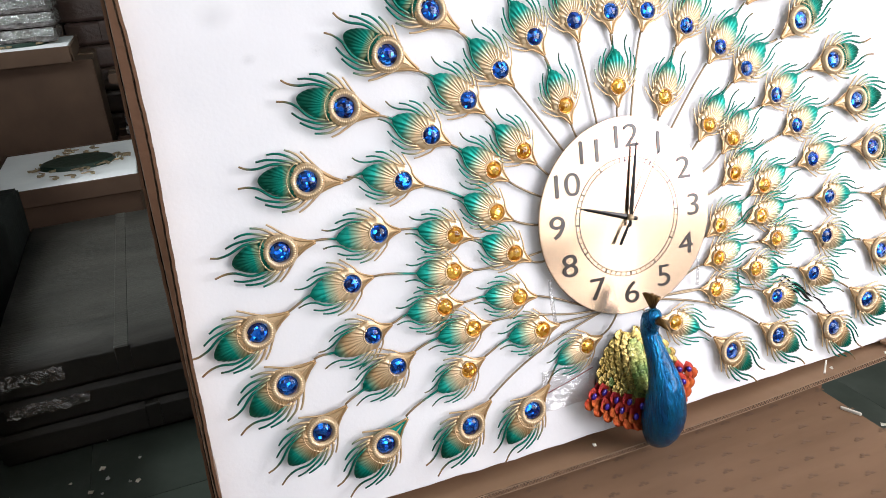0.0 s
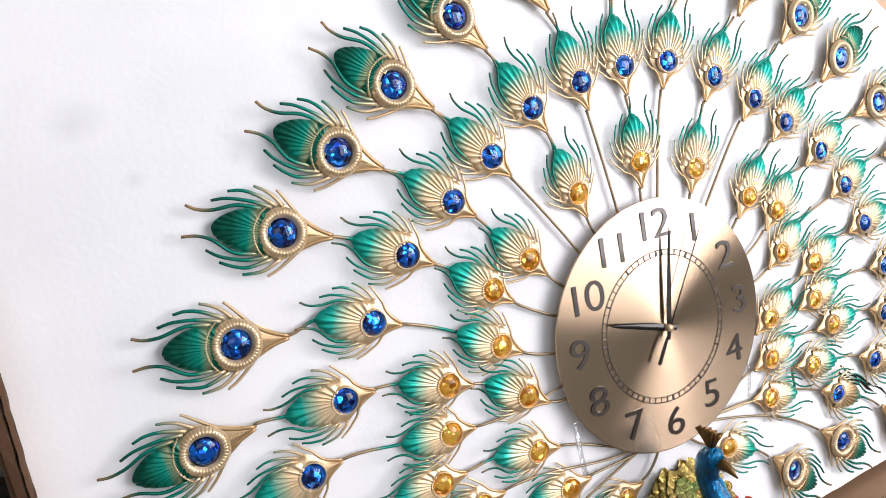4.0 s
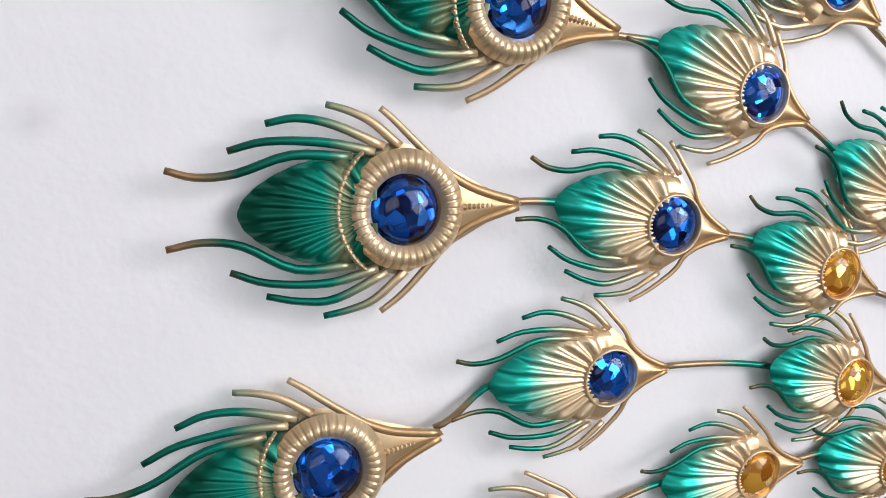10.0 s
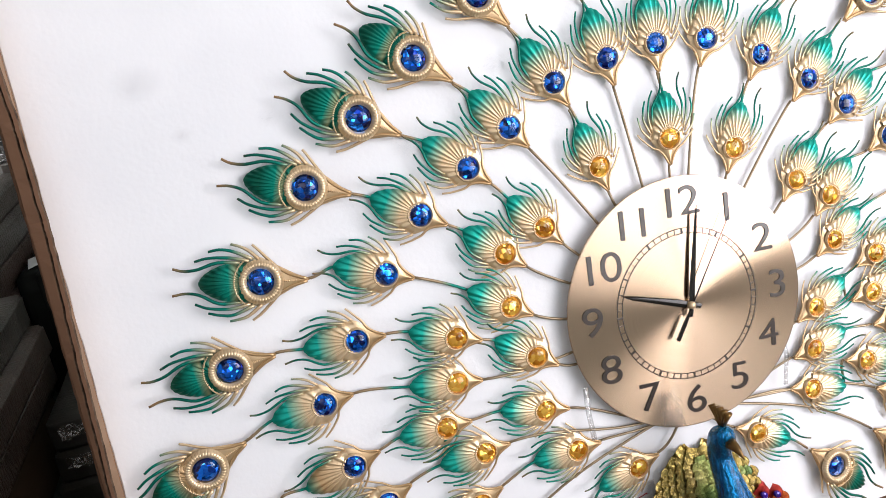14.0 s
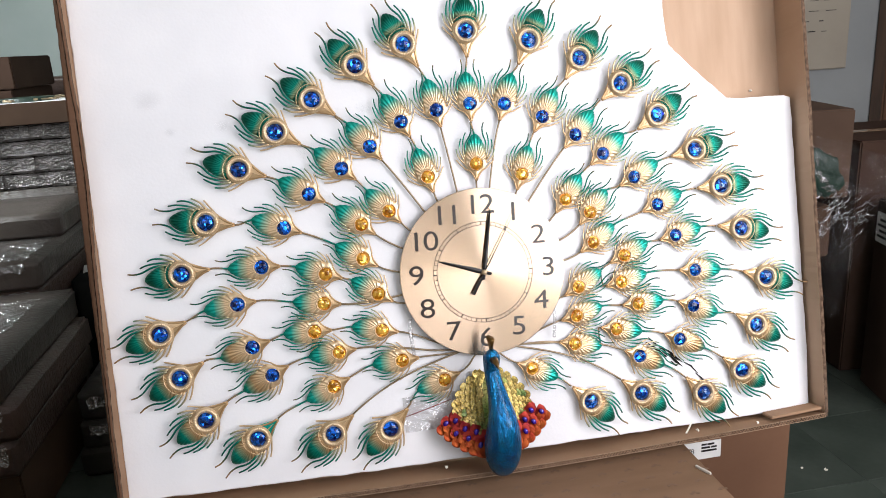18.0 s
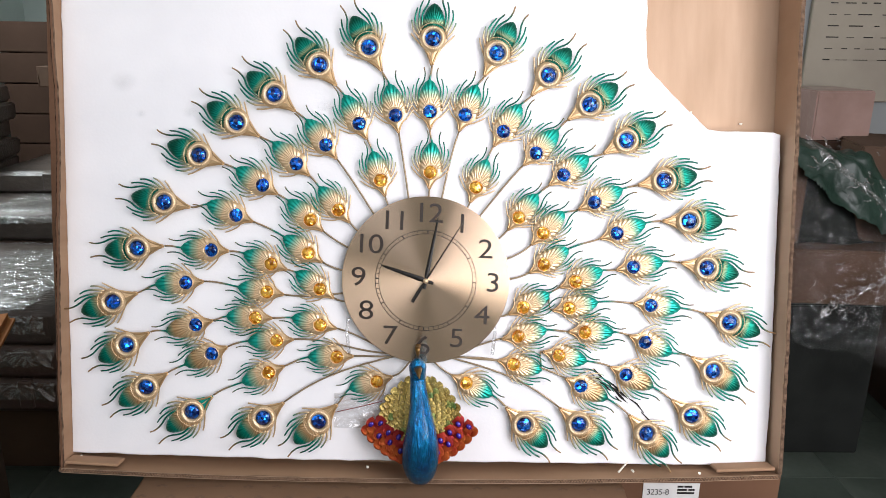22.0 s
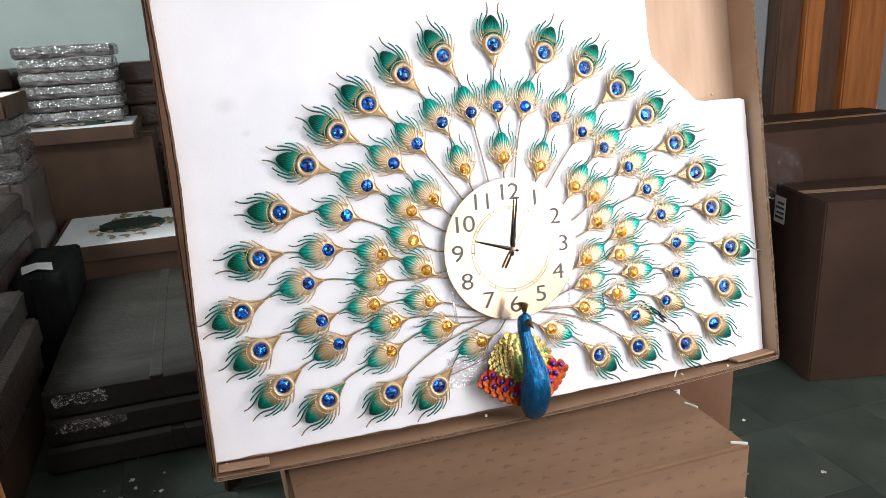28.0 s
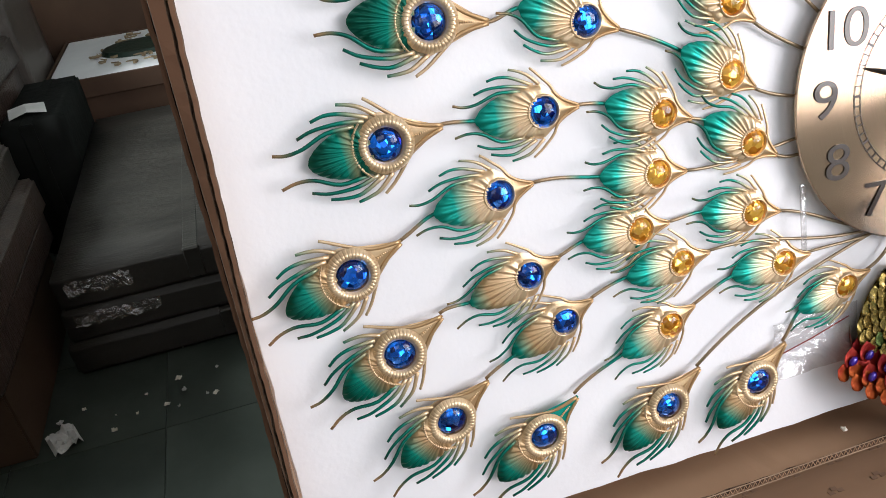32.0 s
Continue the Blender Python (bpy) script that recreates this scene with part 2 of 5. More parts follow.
# Darker copy of the dull brown carton, with the dimness of the piles toned in.
M_midcard = surface("half_shade_brown_carton", (0.066, 0.04, 0.027), (0.105, 0.064, 0.042), 0.75, 0, 3, 90, 0.1, 0.001, spec=0.15)
# Brown card darkened further: the shade on these cartons is in the colour.
M_shade = surface("shade_toned_brown_carton", (0.038, 0.022, 0.015), (0.064, 0.037, 0.026), 0.8, 0, 3, 90, 0.1, 0.001, spec=0.1)
M_liner = surface("pale_paper_liner", (0.26, 0.175, 0.11), (0.38, 0.27, 0.18), 0.8, 0, 40, 200, 0.1, spec=0.2)
M_orange = surface("worn_orange_brown_carton", (0.24, 0.09, 0.028), (0.31, 0.13, 0.045), 0.85, 0, 3, 60, 0.1, 0.001, spec=0.1)
M_wrap = surface("grey_stretch_film", (0.055, 0.044, 0.037), (0.1, 0.082, 0.07), 0.36, 0, 3, 26, 0.6, 0.01, (1, 4, 1.5), spec=0.4, coat=0.12)
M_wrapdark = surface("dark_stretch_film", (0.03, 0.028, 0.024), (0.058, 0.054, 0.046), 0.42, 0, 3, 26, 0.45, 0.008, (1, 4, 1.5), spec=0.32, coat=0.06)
M_brownwrap = surface("brown_film_wrapped_carton", (0.062, 0.04, 0.032), (0.115, 0.076, 0.062), 0.36, 0, 3, 26, 0.6, 0.01, (1, 4, 1.5), spec=0.4, coat=0.12)
M_foil = surface("crumpled_silver_film", (0.13, 0.115, 0.11), (0.34, 0.315, 0.305), 0.2, 0.5, 14, 46, 1.0, 0.03, (1, 1, 2.2), spec=0.7, coat=0.5)
M_wall = surface("grey_green_wall_paint", (0.38, 0.45, 0.42), (0.47, 0.53, 0.5), 0.7, 0, 1.6, 60, 0.08, 0.001, vary=0.0)
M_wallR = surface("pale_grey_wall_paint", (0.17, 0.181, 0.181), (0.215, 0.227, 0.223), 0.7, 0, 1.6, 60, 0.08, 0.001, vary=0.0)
# For unseen entrance walls, made white so the dial mirrors something brighter.
M_plaster = surface("white_bounce_plaster", (0.6, 0.6, 0.59), (0.72, 0.72, 0.7), 0.8, 0, 1.6, 60, 0.05, 0.001, vary=0.0)
M_ceil = surface("white_ceiling_paint", (0.6, 0.6, 0.59), (0.7, 0.7, 0.69), 0.8, 0, 1.6, 60, 0.05, 0.001, vary=0.0)
M_tile = surface("dark_green_floor_tile", (0.032, 0.041, 0.033), (0.062, 0.074, 0.061), 0.46, 0, 4, 50, 0.06, 0.001, spec=0.25, mid=(0.046, 0.057, 0.046), vary=0.12)
M_grout = surface("dark_grout", (0.05, 0.058, 0.05), (0.075, 0.085, 0.075), 0.8, 0, 8, 90, 0.2)
M_wood = surface("orange_varnished_wood", (0.26, 0.085, 0.02), (0.4, 0.15, 0.04), 0.35, 0, 4, 40, 0.1, 0.001, (9, 9, 1), coat=0.3)
M_darkwood = surface("dark_varnished_wood", (0.05, 0.025, 0.014), (0.1, 0.05, 0.026), 0.4, 0, 4, 40, 0.1, 0.001, (9, 9, 1), coat=0.3)
M_faded = surface("faded_brown_print", (0.17, 0.1, 0.058), (0.235, 0.142, 0.084), 0.75, 0, 9, 90, 0.1)
M_paper = surface("white_paper", (0.6, 0.6, 0.58), (0.75, 0.75, 0.72), 0.8, 0, 12, 120, 0.1)
M_board = surface("buff_notice_board", (0.24, 0.21, 0.165), (0.3, 0.27, 0.21), 0.7, 0, 3, 80, 0.05)
# Near black, so that things out of the light look unlit by colour alone.
M_dark = surface("shade_dark_tarpaulin", (0.008, 0.009, 0.008), (0.017, 0.019, 0.017), 0.75, 0, 5, 40, 0.4, 0.005, spec=0.1)
M_green = surface("green_tarpaulin", (0.007, 0.022, 0.014), (0.017, 0.041, 0.028), 0.45, 0, 6, 40, 0.5, 0.006)
M_tape = surface("brown_packing_tape", (0.28, 0.19, 0.12), (0.36, 0.25, 0.16), 0.2, 0, 8, 60, 0.1, spec=0.6)
M_chip = surface("pale_foam_crumb", (0.7, 0.66, 0.55), (0.85, 0.82, 0.74), 0.8, 0, 60, 200, 0.2)
M_peablue = surface("peacock_blue_enamel", (0.0, 0.05, 0.2), (0.0, 0.22, 0.45), 0.2, 0.75, 40, 130, 0.8, 0.005, (3, 3, 0.35), coat=0.3)
M_scale = surface("gold_leaf_enamel", (0.26, 0.16, 0.03), (0.58, 0.41, 0.14), 0.26, 0.7, 45, 300, 0.5, 0.001, coat=0.25, mid=(0.46, 0.34, 0.09))
M_greenleaf = surface("green_gold_enamel", (0.08, 0.14, 0.03), (0.42, 0.37, 0.12), 0.28, 0.6, 45, 300, 0.4, 0.001, coat=0.25, mid=(0.22, 0.25, 0.06))
M_orangegold = surface("orange_gold_enamel", (0.22, 0.012, 0.006), (0.36, 0.085, 0.014), 0.38, 0.6, 60, 260, 0.5, 0.001, coat=0.0, spec=0.2)
M_scarlet = surface("scarlet_gold_enamel", (0.2, 0.005, 0.012), (0.36, 0.035, 0.014), 0.36, 0.5, 60, 260, 0.4, 0.001, coat=0.0, spec=0.25)
M_violet = surface("violet_blue_enamel", (0.03, 0.008, 0.2), (0.06, 0.015, 0.32), 0.15, 0.3, 60, 260, 0.05, coat=0.8)
M_beak = surface("antique_brown_gold_enamel", (0.1, 0.05, 0.015), (0.26, 0.15, 0.045), 0.35, 0.7, 60, 260, 0.2)


def clear_film(name, tint, gloss, rough):
    """Thin film: mostly see-through, with a glossy, creased face."""
    m, n, l, p = node_mat(name)
    n.remove(p)
    out = n["Material Output"]
    see, shine, haze, mix, mix2 = n.new("ShaderNodeBsdfTransparent"), n.new("ShaderNodeBsdfGlossy"), n.new("ShaderNodeBsdfDiffuse"), n.new("ShaderNodeMixShader"), n.new("ShaderNodeMixShader")
    shine.inputs["Roughness"].default_value = rough
    haze.inputs["Color"].default_value = (*tint, 1)
    tc, nz, bp = n.new("ShaderNodeTexCoord"), n.new("ShaderNodeTexNoise"), n.new("ShaderNodeBump")
    nz.inputs["Scale"].default_value, nz.inputs["Detail"].default_value, nz.inputs["Distortion"].default_value = 14, 5, 1.5
    bp.inputs["Strength"].default_value, bp.inputs["Distance"].default_value = 1.0, 0.03
    l.new(tc.outputs["Object"], nz.inputs["Vector"])
    l.new(nz.outputs[0], bp.inputs["Height"])
    l.new(bp.outputs[0], shine.inputs["Normal"])
    mix.inputs[0].default_value, mix2.inputs[0].default_value = gloss * 0.35, gloss
    l.new(see.outputs[0], mix.inputs[1])
    l.new(haze.outputs[0], mix.inputs[2])
    l.new(mix.outputs[0], mix2.inputs[1])
    l.new(shine.outputs[0], mix2.inputs[2])
    l.new(mix2.outputs[0], out.inputs[0])
    return m


def faint_mark(name, grey, weight):
    """A soft-edged stain: grey in its middle, nothing at its rim (radius one in its own measure)."""
    m, n, l, p = node_mat(name)
    n.remove(p)
    tc, gr, nz, mul, see, dif, mix = (n.new("ShaderNode" + k) for k in ("TexCoord", "TexGradient", "TexNoise", "Math", "BsdfTransparent", "BsdfDiffuse", "MixShader"))
    gr.gradient_type = "SPHERICAL"
    nz.inputs["Scale"].default_value = 2.2
    l.new(tc.outputs["Object"], gr.inputs[0])
    l.new(tc.outputs["Object"], nz.inputs["Vector"])
    mul.operation = "MULTIPLY"
    l.new(gr.outputs["Fac"], mul.inputs[0])
    l.new(nz.outputs[0], mul.inputs[1])
    two = n.new("ShaderNodeMath")
    two.operation = "MULTIPLY"
    two.inputs[1].default_value = weight
    l.new(mul.outputs[0], two.inputs[0])
    dif.inputs["Color"].default_value = (grey, grey, grey * 1.02, 1)
    l.new(two.outputs[0], mix.inputs[0])
    l.new(see.outputs[0], mix.inputs[1])
    l.new(dif.outputs[0], mix.inputs[2])
    l.new(mix.outputs[0], n["Material Output"].inputs[0])
    return m


M_smudge = faint_mark("grey_smudge", 0.5, 0.2)
M_film = clear_film("clear_plastic_film", (0.3, 0.31, 0.3), 0.035, 0.1)
M_sheen = clear_film("wrinkled_clear_film", (0.3, 0.29, 0.28), 0.2, 0.14)
M_glint = clear_film("creased_clear_film", (0.4, 0.38, 0.37), 0.3, 0.1)
M_crinkle = clear_film("glossy_film_crinkle", (0.6, 0.59, 0.58), 0.62, 0.12)
M_bag = clear_film("clear_plastic_bag", (0.42, 0.4, 0.4), 0.26, 0.2)

# ---- mesh helpers ----


def as_mesh(name, bm, *mats, smooth=False):
    me = bpy.data.meshes.new(name)
    bmesh.ops.recalc_face_normals(bm, faces=bm.faces)
    bm.to_mesh(me)
    bm.free()
    for m in mats:
        me.materials.append(m)
    if smooth:
        me.shade_smooth()
    return me


def link(name, me, parent=None, m=None, label=""):
    ob = new(name, me)
    if m is not None:
        ob.matrix_basis = m
    ob.parent = parent
    return tagged(ob, label)


def part(name, bm, material, parent, label="", smooth=False, m=None):
    return link(name, as_mesh(name, bm, material, smooth=smooth), parent, m, label)


def block(bm, x0, x1, y0, y1, z0, z1, bevel=0.0, seg=1):
    made = bmesh.ops.create_cube(bm, size=1.0)["verts"]
    for v in made:
        v.co = Vector(((x0 + x1) / 2 + v.co.x * (x1 - x0), (y0 + y1) / 2 + v.co.y * (y1 - y0), (z0 + z1) / 2 + v.co.z * (z1 - z0)))
    if bevel:
        es = list({e for v in made for e in v.link_edges})
        bmesh.ops.bevel(bm, geom=es, offset=bevel, segments=seg, affect="EDGES")
    return bm


def tube(bm, pts, radii, sides=6, flat=1.0):
    """A tube along points; flat squeezes it in depth (y)."""
    rings = []
    for k, p in enumerate(pts):
        p = Vector(p)
        d = (Vector(pts[min(k + 1, len(pts) - 1)]) - Vector(pts[max(k - 1, 0)])).normalized()
        a = d.cross(Vector((0, 1, 0)))
        a = a.normalized() if a.length > 1e-4 else Vector((1, 0, 0))
        b = d.cross(a).normalized()
        rings.append([bm.verts.new(p + radii[k] * (a * math.cos(2 * math.pi * s / sides) + b * flat * math.sin(2 * math.pi * s / sides))) for s in range(sides)])
    for r0, r1 in zip(rings, rings[1:]):
        for s in range(sides):
            bm.faces.new((r0[s], r0[(s + 1) % sides], r1[(s + 1) % sides], r1[s]))
    bm.faces.new(rings[0])
    bm.faces.new(rings[-1][::-1])
    return bm


def grid(bm, rows):
    vs = [[bm.verts.new(p) for p in row] for row in rows]
    for r0, r1 in zip(vs, vs[1:]):
        for k in range(len(r0) - 1):
            bm.faces.new((r0[k], r0[k + 1], r1[k + 1], r1[k]))
    return vs


def bezier(p0, p1, p2, p3, n):
    out = []
    for k in range(n + 1):
        t = k / n
        out.append(p0 * (1 - t) ** 3 + 3 * p1 * t * (1 - t) ** 2 + 3 * p2 * t * t * (1 - t) + p3 * t ** 3)
    return out


def thing(name, label, category, m=None, group="", kind=""):
    ob = new(name)
    if m is not None:
        ob.matrix_basis = m
    return tagged(ob, label, category, group, kind)

# ---- the room ----
ROOM = (-3.4, 5.2, -1.8, 5.3, 3.2)   # x0, x1, y0, y1, height


def wall(name, x0, x1, y0, y1, z0, z1, mat, label):
    ob = link(name, as_mesh(name, block(bmesh.new(), x0, x1, y0, y1, z0, z1), mat))
    return tagged(ob, label, "wall", kind="structure")


X0, X1, Y0, Y1, H = ROOM
wall("wall_back", X0, 0.7, Y1, Y1 + 0.2, 0, H, M_wall, "grey-green painted wall behind the stacked goods")
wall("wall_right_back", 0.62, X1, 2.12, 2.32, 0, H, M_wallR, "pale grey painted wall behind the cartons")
wall("wall_return", 0.62, 0.8, 2.32, Y1, 0, H, M_wall, "short grey painted return wall")
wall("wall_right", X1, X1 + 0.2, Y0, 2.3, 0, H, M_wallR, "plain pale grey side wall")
wall("wall_left", X0 - 0.2, X0, Y0, Y1, 0, 2.24, M_wall, "plain grey-green side wall")
# The gap between these wall pieces is made only for the added side lamp.
wall("wall_left_head", X0 - 0.2, X0, Y0, Y1, 3.06, H, M_wall, "plain wall over the added side opening")
wall("wall_left_near", X0 - 0.2, X0, Y0, 1.58, 2.24, 3.06, M_wall, "plain wall beside the added side opening")
wall("wall_left_far", X0 - 0.2, X0, 3.22, Y1, 2.24, 3.06, M_wall, "plain wall beside the added side opening")
# the unseen wall at the entrance, with the open gate through which the daylight comes and an added high opening
wall("wall_entrance_west", X0, -1.5, Y0 - 0.2, Y0, 0, H, M_plaster, "plain wall beside the open gate")
wall("wall_entrance_east", 2.7, X1, Y0 - 0.2, Y0, 0, H, M_wall, "plain wall beside the open gate")
wall("wall_entrance_head", -1.5, 2.7, Y0 - 0.2, Y0, 2.81, H, M_wall, "plain wall over the open gate")
wall("wall_entrance_pier", -0.3, 0.33, Y0 - 0.2, Y0, 0, 2.81, M_plaster, "plain wall between added opening and gate")
wall("wall_entrance_sill", -1.5, -0.3, Y0 - 0.2, Y0, 0, 1.84, M_plaster, "plain wall under the added high opening")
wall("wall_gate_sill", 0.33, 2.7, Y0 - 0.2, Y0, 0, 1.07, M_plaster, "plain low wall under the wide opening")
wall("wall_entrance_post", 0.92, 0.98, Y0 - 0.2, Y0, 1.07, 2.81, M_plaster, "slim post in the wide opening")
tagged(link("ceiling", as_mesh("ceiling", block(bmesh.new(), X0, X1, Y0, Y1, H, H + 0.15), M_ceil)), "plain grey painted ceiling slab", "ceiling", kind="structure")
tagged(link("ground", as_mesh("ground", block(bmesh.new(), -60, 60, -60, Y0 - 0.2, -0.3, -0.02), M_grout)), "grey yard outside the gate", "ground", kind="structure")

floor = tagged(link("floor", as_mesh("floor", block(bmesh.new(), X0, X1, Y0, Y1, -0.2, -0.004), M_grout)), "dark green tiled floor, dusty and littered", "floor", kind="structure")

# ---- the clock in its box ----
BOARD = pose(0, 0, 1.15, -12.0, 0, 0)     # the box leans back; x right, y into the box, z up along it
BX0, BX1, BZ0, BZ1, BYF, BYB = -0.5485, 0.554, -0.296, 0.482, -0.025, 0.05
FOAM = 0.0085


def sag(a):
    """How far the bottom of the box hangs down in its middle."""
    return -0.012 * max(0.0, 1 - (a / 0.56) ** 2)


def wavy_wall(along, fixed, lo, hi, thick, y0, y1, seed):
    """A wall of the box: a corrugated sheet with an uneven torn rim. along: 'x' or 'z'."""
    bm, n = bmesh.new(), 90
    rng = random.Random(seed)
    rows = []
    for k in range(n + 1):
        a = lo + (hi - lo) * k / n
        w = 0.0013 * noise.noise((a * 7, seed, 0)) + 0.0005 * rng.uniform(-1, 1)
        dy = 0.003 * noise.noise((a * 5, seed, 7)) + 0.0008 * rng.uniform(-1, 1)
        q = []
        for y, off in ((y1, 0), (y0 + dy, w), (y0 + dy - 0.0004, w + thick * 0.5), (y0 + dy, w + thick), (y1, thick)):
            f = fixed + off + (sag(a) if along == "x" and fixed < 0 else 0)
            q.append((a, y, f) if along == "x" else (f, y, a))
        rows.append(q)
    grid(bm, rows)
    bm.faces.ensure_lookup_table()
    for k, f in enumerate(bm.faces):
        f.material_index = 1 if k % 4 in (1, 2) else 0
    return bm


shipping_box = thing("shipping_box", "open brown cardboard clock box with torn edges leaning back", "cardboard box", BOARD)
for nm, args, lab in (
    ("side_wall", ("z", BX1, BZ0, BZ1, 0.006, BYF, BYB, 2), "cardboard side with pale inner face"),
    ("bottom_wall", ("x", BZ0, BX0 - 0.004, BX1 + 0.004, -0.006, BYF + 0.0015, BYB, 3), "cardboard edge with open corrugations"),
    ("top_wall", ("x", BZ1, BX0 - 0.004, BX1 + 0.004, 0.006, BYF, BYB, 4), "cardboard edge"),
):
    link(nm, as_mesh(nm, wavy_wall(*args), M_card_in if args[1] > 0.3 else M_card, M_edge), shipping_box, label=lab)


def layered_side():
    """The folded inner side, leaning in at its rim, with torn lips; x at foam and rim differ and bow along z."""
    bm, n = bmesh.new(), 110
    rng = random.Random(21)
    rows = []
    for k in range(n + 1):
        z = BZ0 + (BZ1 - BZ0) * k / n
        bow = 0.0025 + 0.0085 * math.exp(-((z - 0.2) / 0.2) ** 2) + 0.0009 * noise.noise((z * 14, 3, 1)) + 0.0003 * rng.uniform(-1, 1)
        dy = 0.004 * noise.noise((z * 6, 1, 7)) + 0.001 * rng.uniform(-1, 1)
        xi = BX0 + bow
        rows.append([(BX0 + 0.001, BYB, z), (BX0 + 0.002, 0.012, z), (xi, BYF + 0.004 + dy, z), (xi - 0.0005, BYF + dy, z), (xi - 0.003, BYF - 0.0008 + dy, z),
                     (xi - 0.004, BYF + 0.003 + dy, z), (xi - 0.0052, BYF + 0.0005 + dy, z), (BX0 - 0.0028, BYF + 0.002 + dy * 0.5, z), (BX0 - 0.0036, BYF + 0.006, z), (BX0 - 0.004, BYB, z)])
    grid(bm, rows)
    bm.faces.ensure_lookup_table()
    for k, f in enumerate(bm.faces):
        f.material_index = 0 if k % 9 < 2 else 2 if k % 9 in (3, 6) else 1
    return bm


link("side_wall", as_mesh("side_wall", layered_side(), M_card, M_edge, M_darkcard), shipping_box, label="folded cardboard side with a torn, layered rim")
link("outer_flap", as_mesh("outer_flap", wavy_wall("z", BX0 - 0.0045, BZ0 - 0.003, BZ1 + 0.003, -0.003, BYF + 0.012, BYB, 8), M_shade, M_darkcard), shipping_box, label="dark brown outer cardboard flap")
part("back_panel", block(bmesh.new(), BX0 - 0.004, BX1 + 0.004, BYB - 0.003, BYB + 0.004, BZ0 - 0.004, BZ1 + 0.004), M_card_in, shipping_box, "pale cardboard back panel")


def tab(x0, x1, skew):
    bm = bmesh.new()
    block(bm, x0, x1, BYF + 0.003, FOAM - 0.003, BZ0 + 0.0015, BZ0 + 0.0065, 0.0012)
    for v in bm.verts:
        if v.co.x * skew > max(abs(x0), abs(x1)) * 0.93:
            v.co.z += 0.004
    return bm


part("corner_tab", tab(BX0 + 0.004, BX0 + 0.085, -1), M_card, shipping_box, "folded cardboard corner tab")
part("corner_tab", tab(BX1 - 0.095, BX1 - 0.004, 1), M_card, shipping_box, "bent cardboard corner tab")
# the open corrugation along the bottom rim: two liners and the wave between
def rim_y(a):
    return BYF + 0.0003 + 0.0022 * noise.noise((a * 5, 3, 7))


for off in (0.0002, -0.0062):
    bm = bmesh.new()
    pts = [(BX0 + (BX1 - BX0) * k / 120, rim_y(BX0 + (BX1 - BX0) * k / 120), BZ0 + off + sag(BX0 + (BX1 - BX0) * k / 120)) for k in range(121)]
    tube(bm, pts, [0.0006] * len(pts), 4)
    part("paper_liner", bm, M_liner, shipping_box, "pale cut edge of cardboard liner")
bm = bmesh.new()
pts = []
for k in range(900):
    a = BX0 + (BX1 - BX0) * k / 899
    pts.append((a, rim_y(a), BZ0 + sag(a) - 0.003 + 0.0026 * math.sin(k * math.pi / 2)))
tube(bm, pts, [0.00045] * len(pts), 3)
part("corrugated_rim", bm, M_card, shipping_box, "wavy corrugated paper")

foam_sheet = thing("foam_sheet", "white foam packing sheet with one corner cut away", "foam sheet", BOARD)
bm = bmesh.new()
outline = [(-0.5475, -0.2835), (-0.16, -0.292), (0.548, -0.2945), (0.5515, -0.2), (0.5485, 0.226), (0.538, 0.23), (0.455, 0.231), (0.436, 0.234), (0.422, 0.245), (0.352, 0.312), (0.342, 0.325), (0.338, 0.345), (0.337, 0.474), (-0.5465, 0.474)]
dense = []
for (xa, za), (xb, zb) in zip(outline, outline[1:] + outline[:1]):
    steps = max(1, int(math.hypot(xb - xa, zb - za) / 0.012))
    for k in range(steps):
        f = k / steps
        x, z = xa + (xb - xa) * f, za + (zb - za) * f
        dense.append((x + 0.0016 * noise.noise((x * 40, z * 40, 1)), z + 0.0016 * noise.noise((x * 40, z * 40, 5))))
front = [bm.verts.new((x, FOAM + 0.002, z)) for x, z in dense]
inner = [bm.verts.new((x * 0.9965, FOAM, (z - 0.085) * 0.995 + 0.085)) for x, z in dense]
back = [bm.verts.new((x, BYB - 0.004, z)) for x, z in dense]
for k in range(len(dense)):
    j = (k + 1) % len(dense)
    bm.faces.new((inner[k], inner[j], front[j], front[k]))
    bm.faces.new((front[k], front[j], back[j], back[k]))
bm.faces.new(inner)
bm.faces.new(back[::-1])
part("sheet", bm, M_foam, foam_sheet)

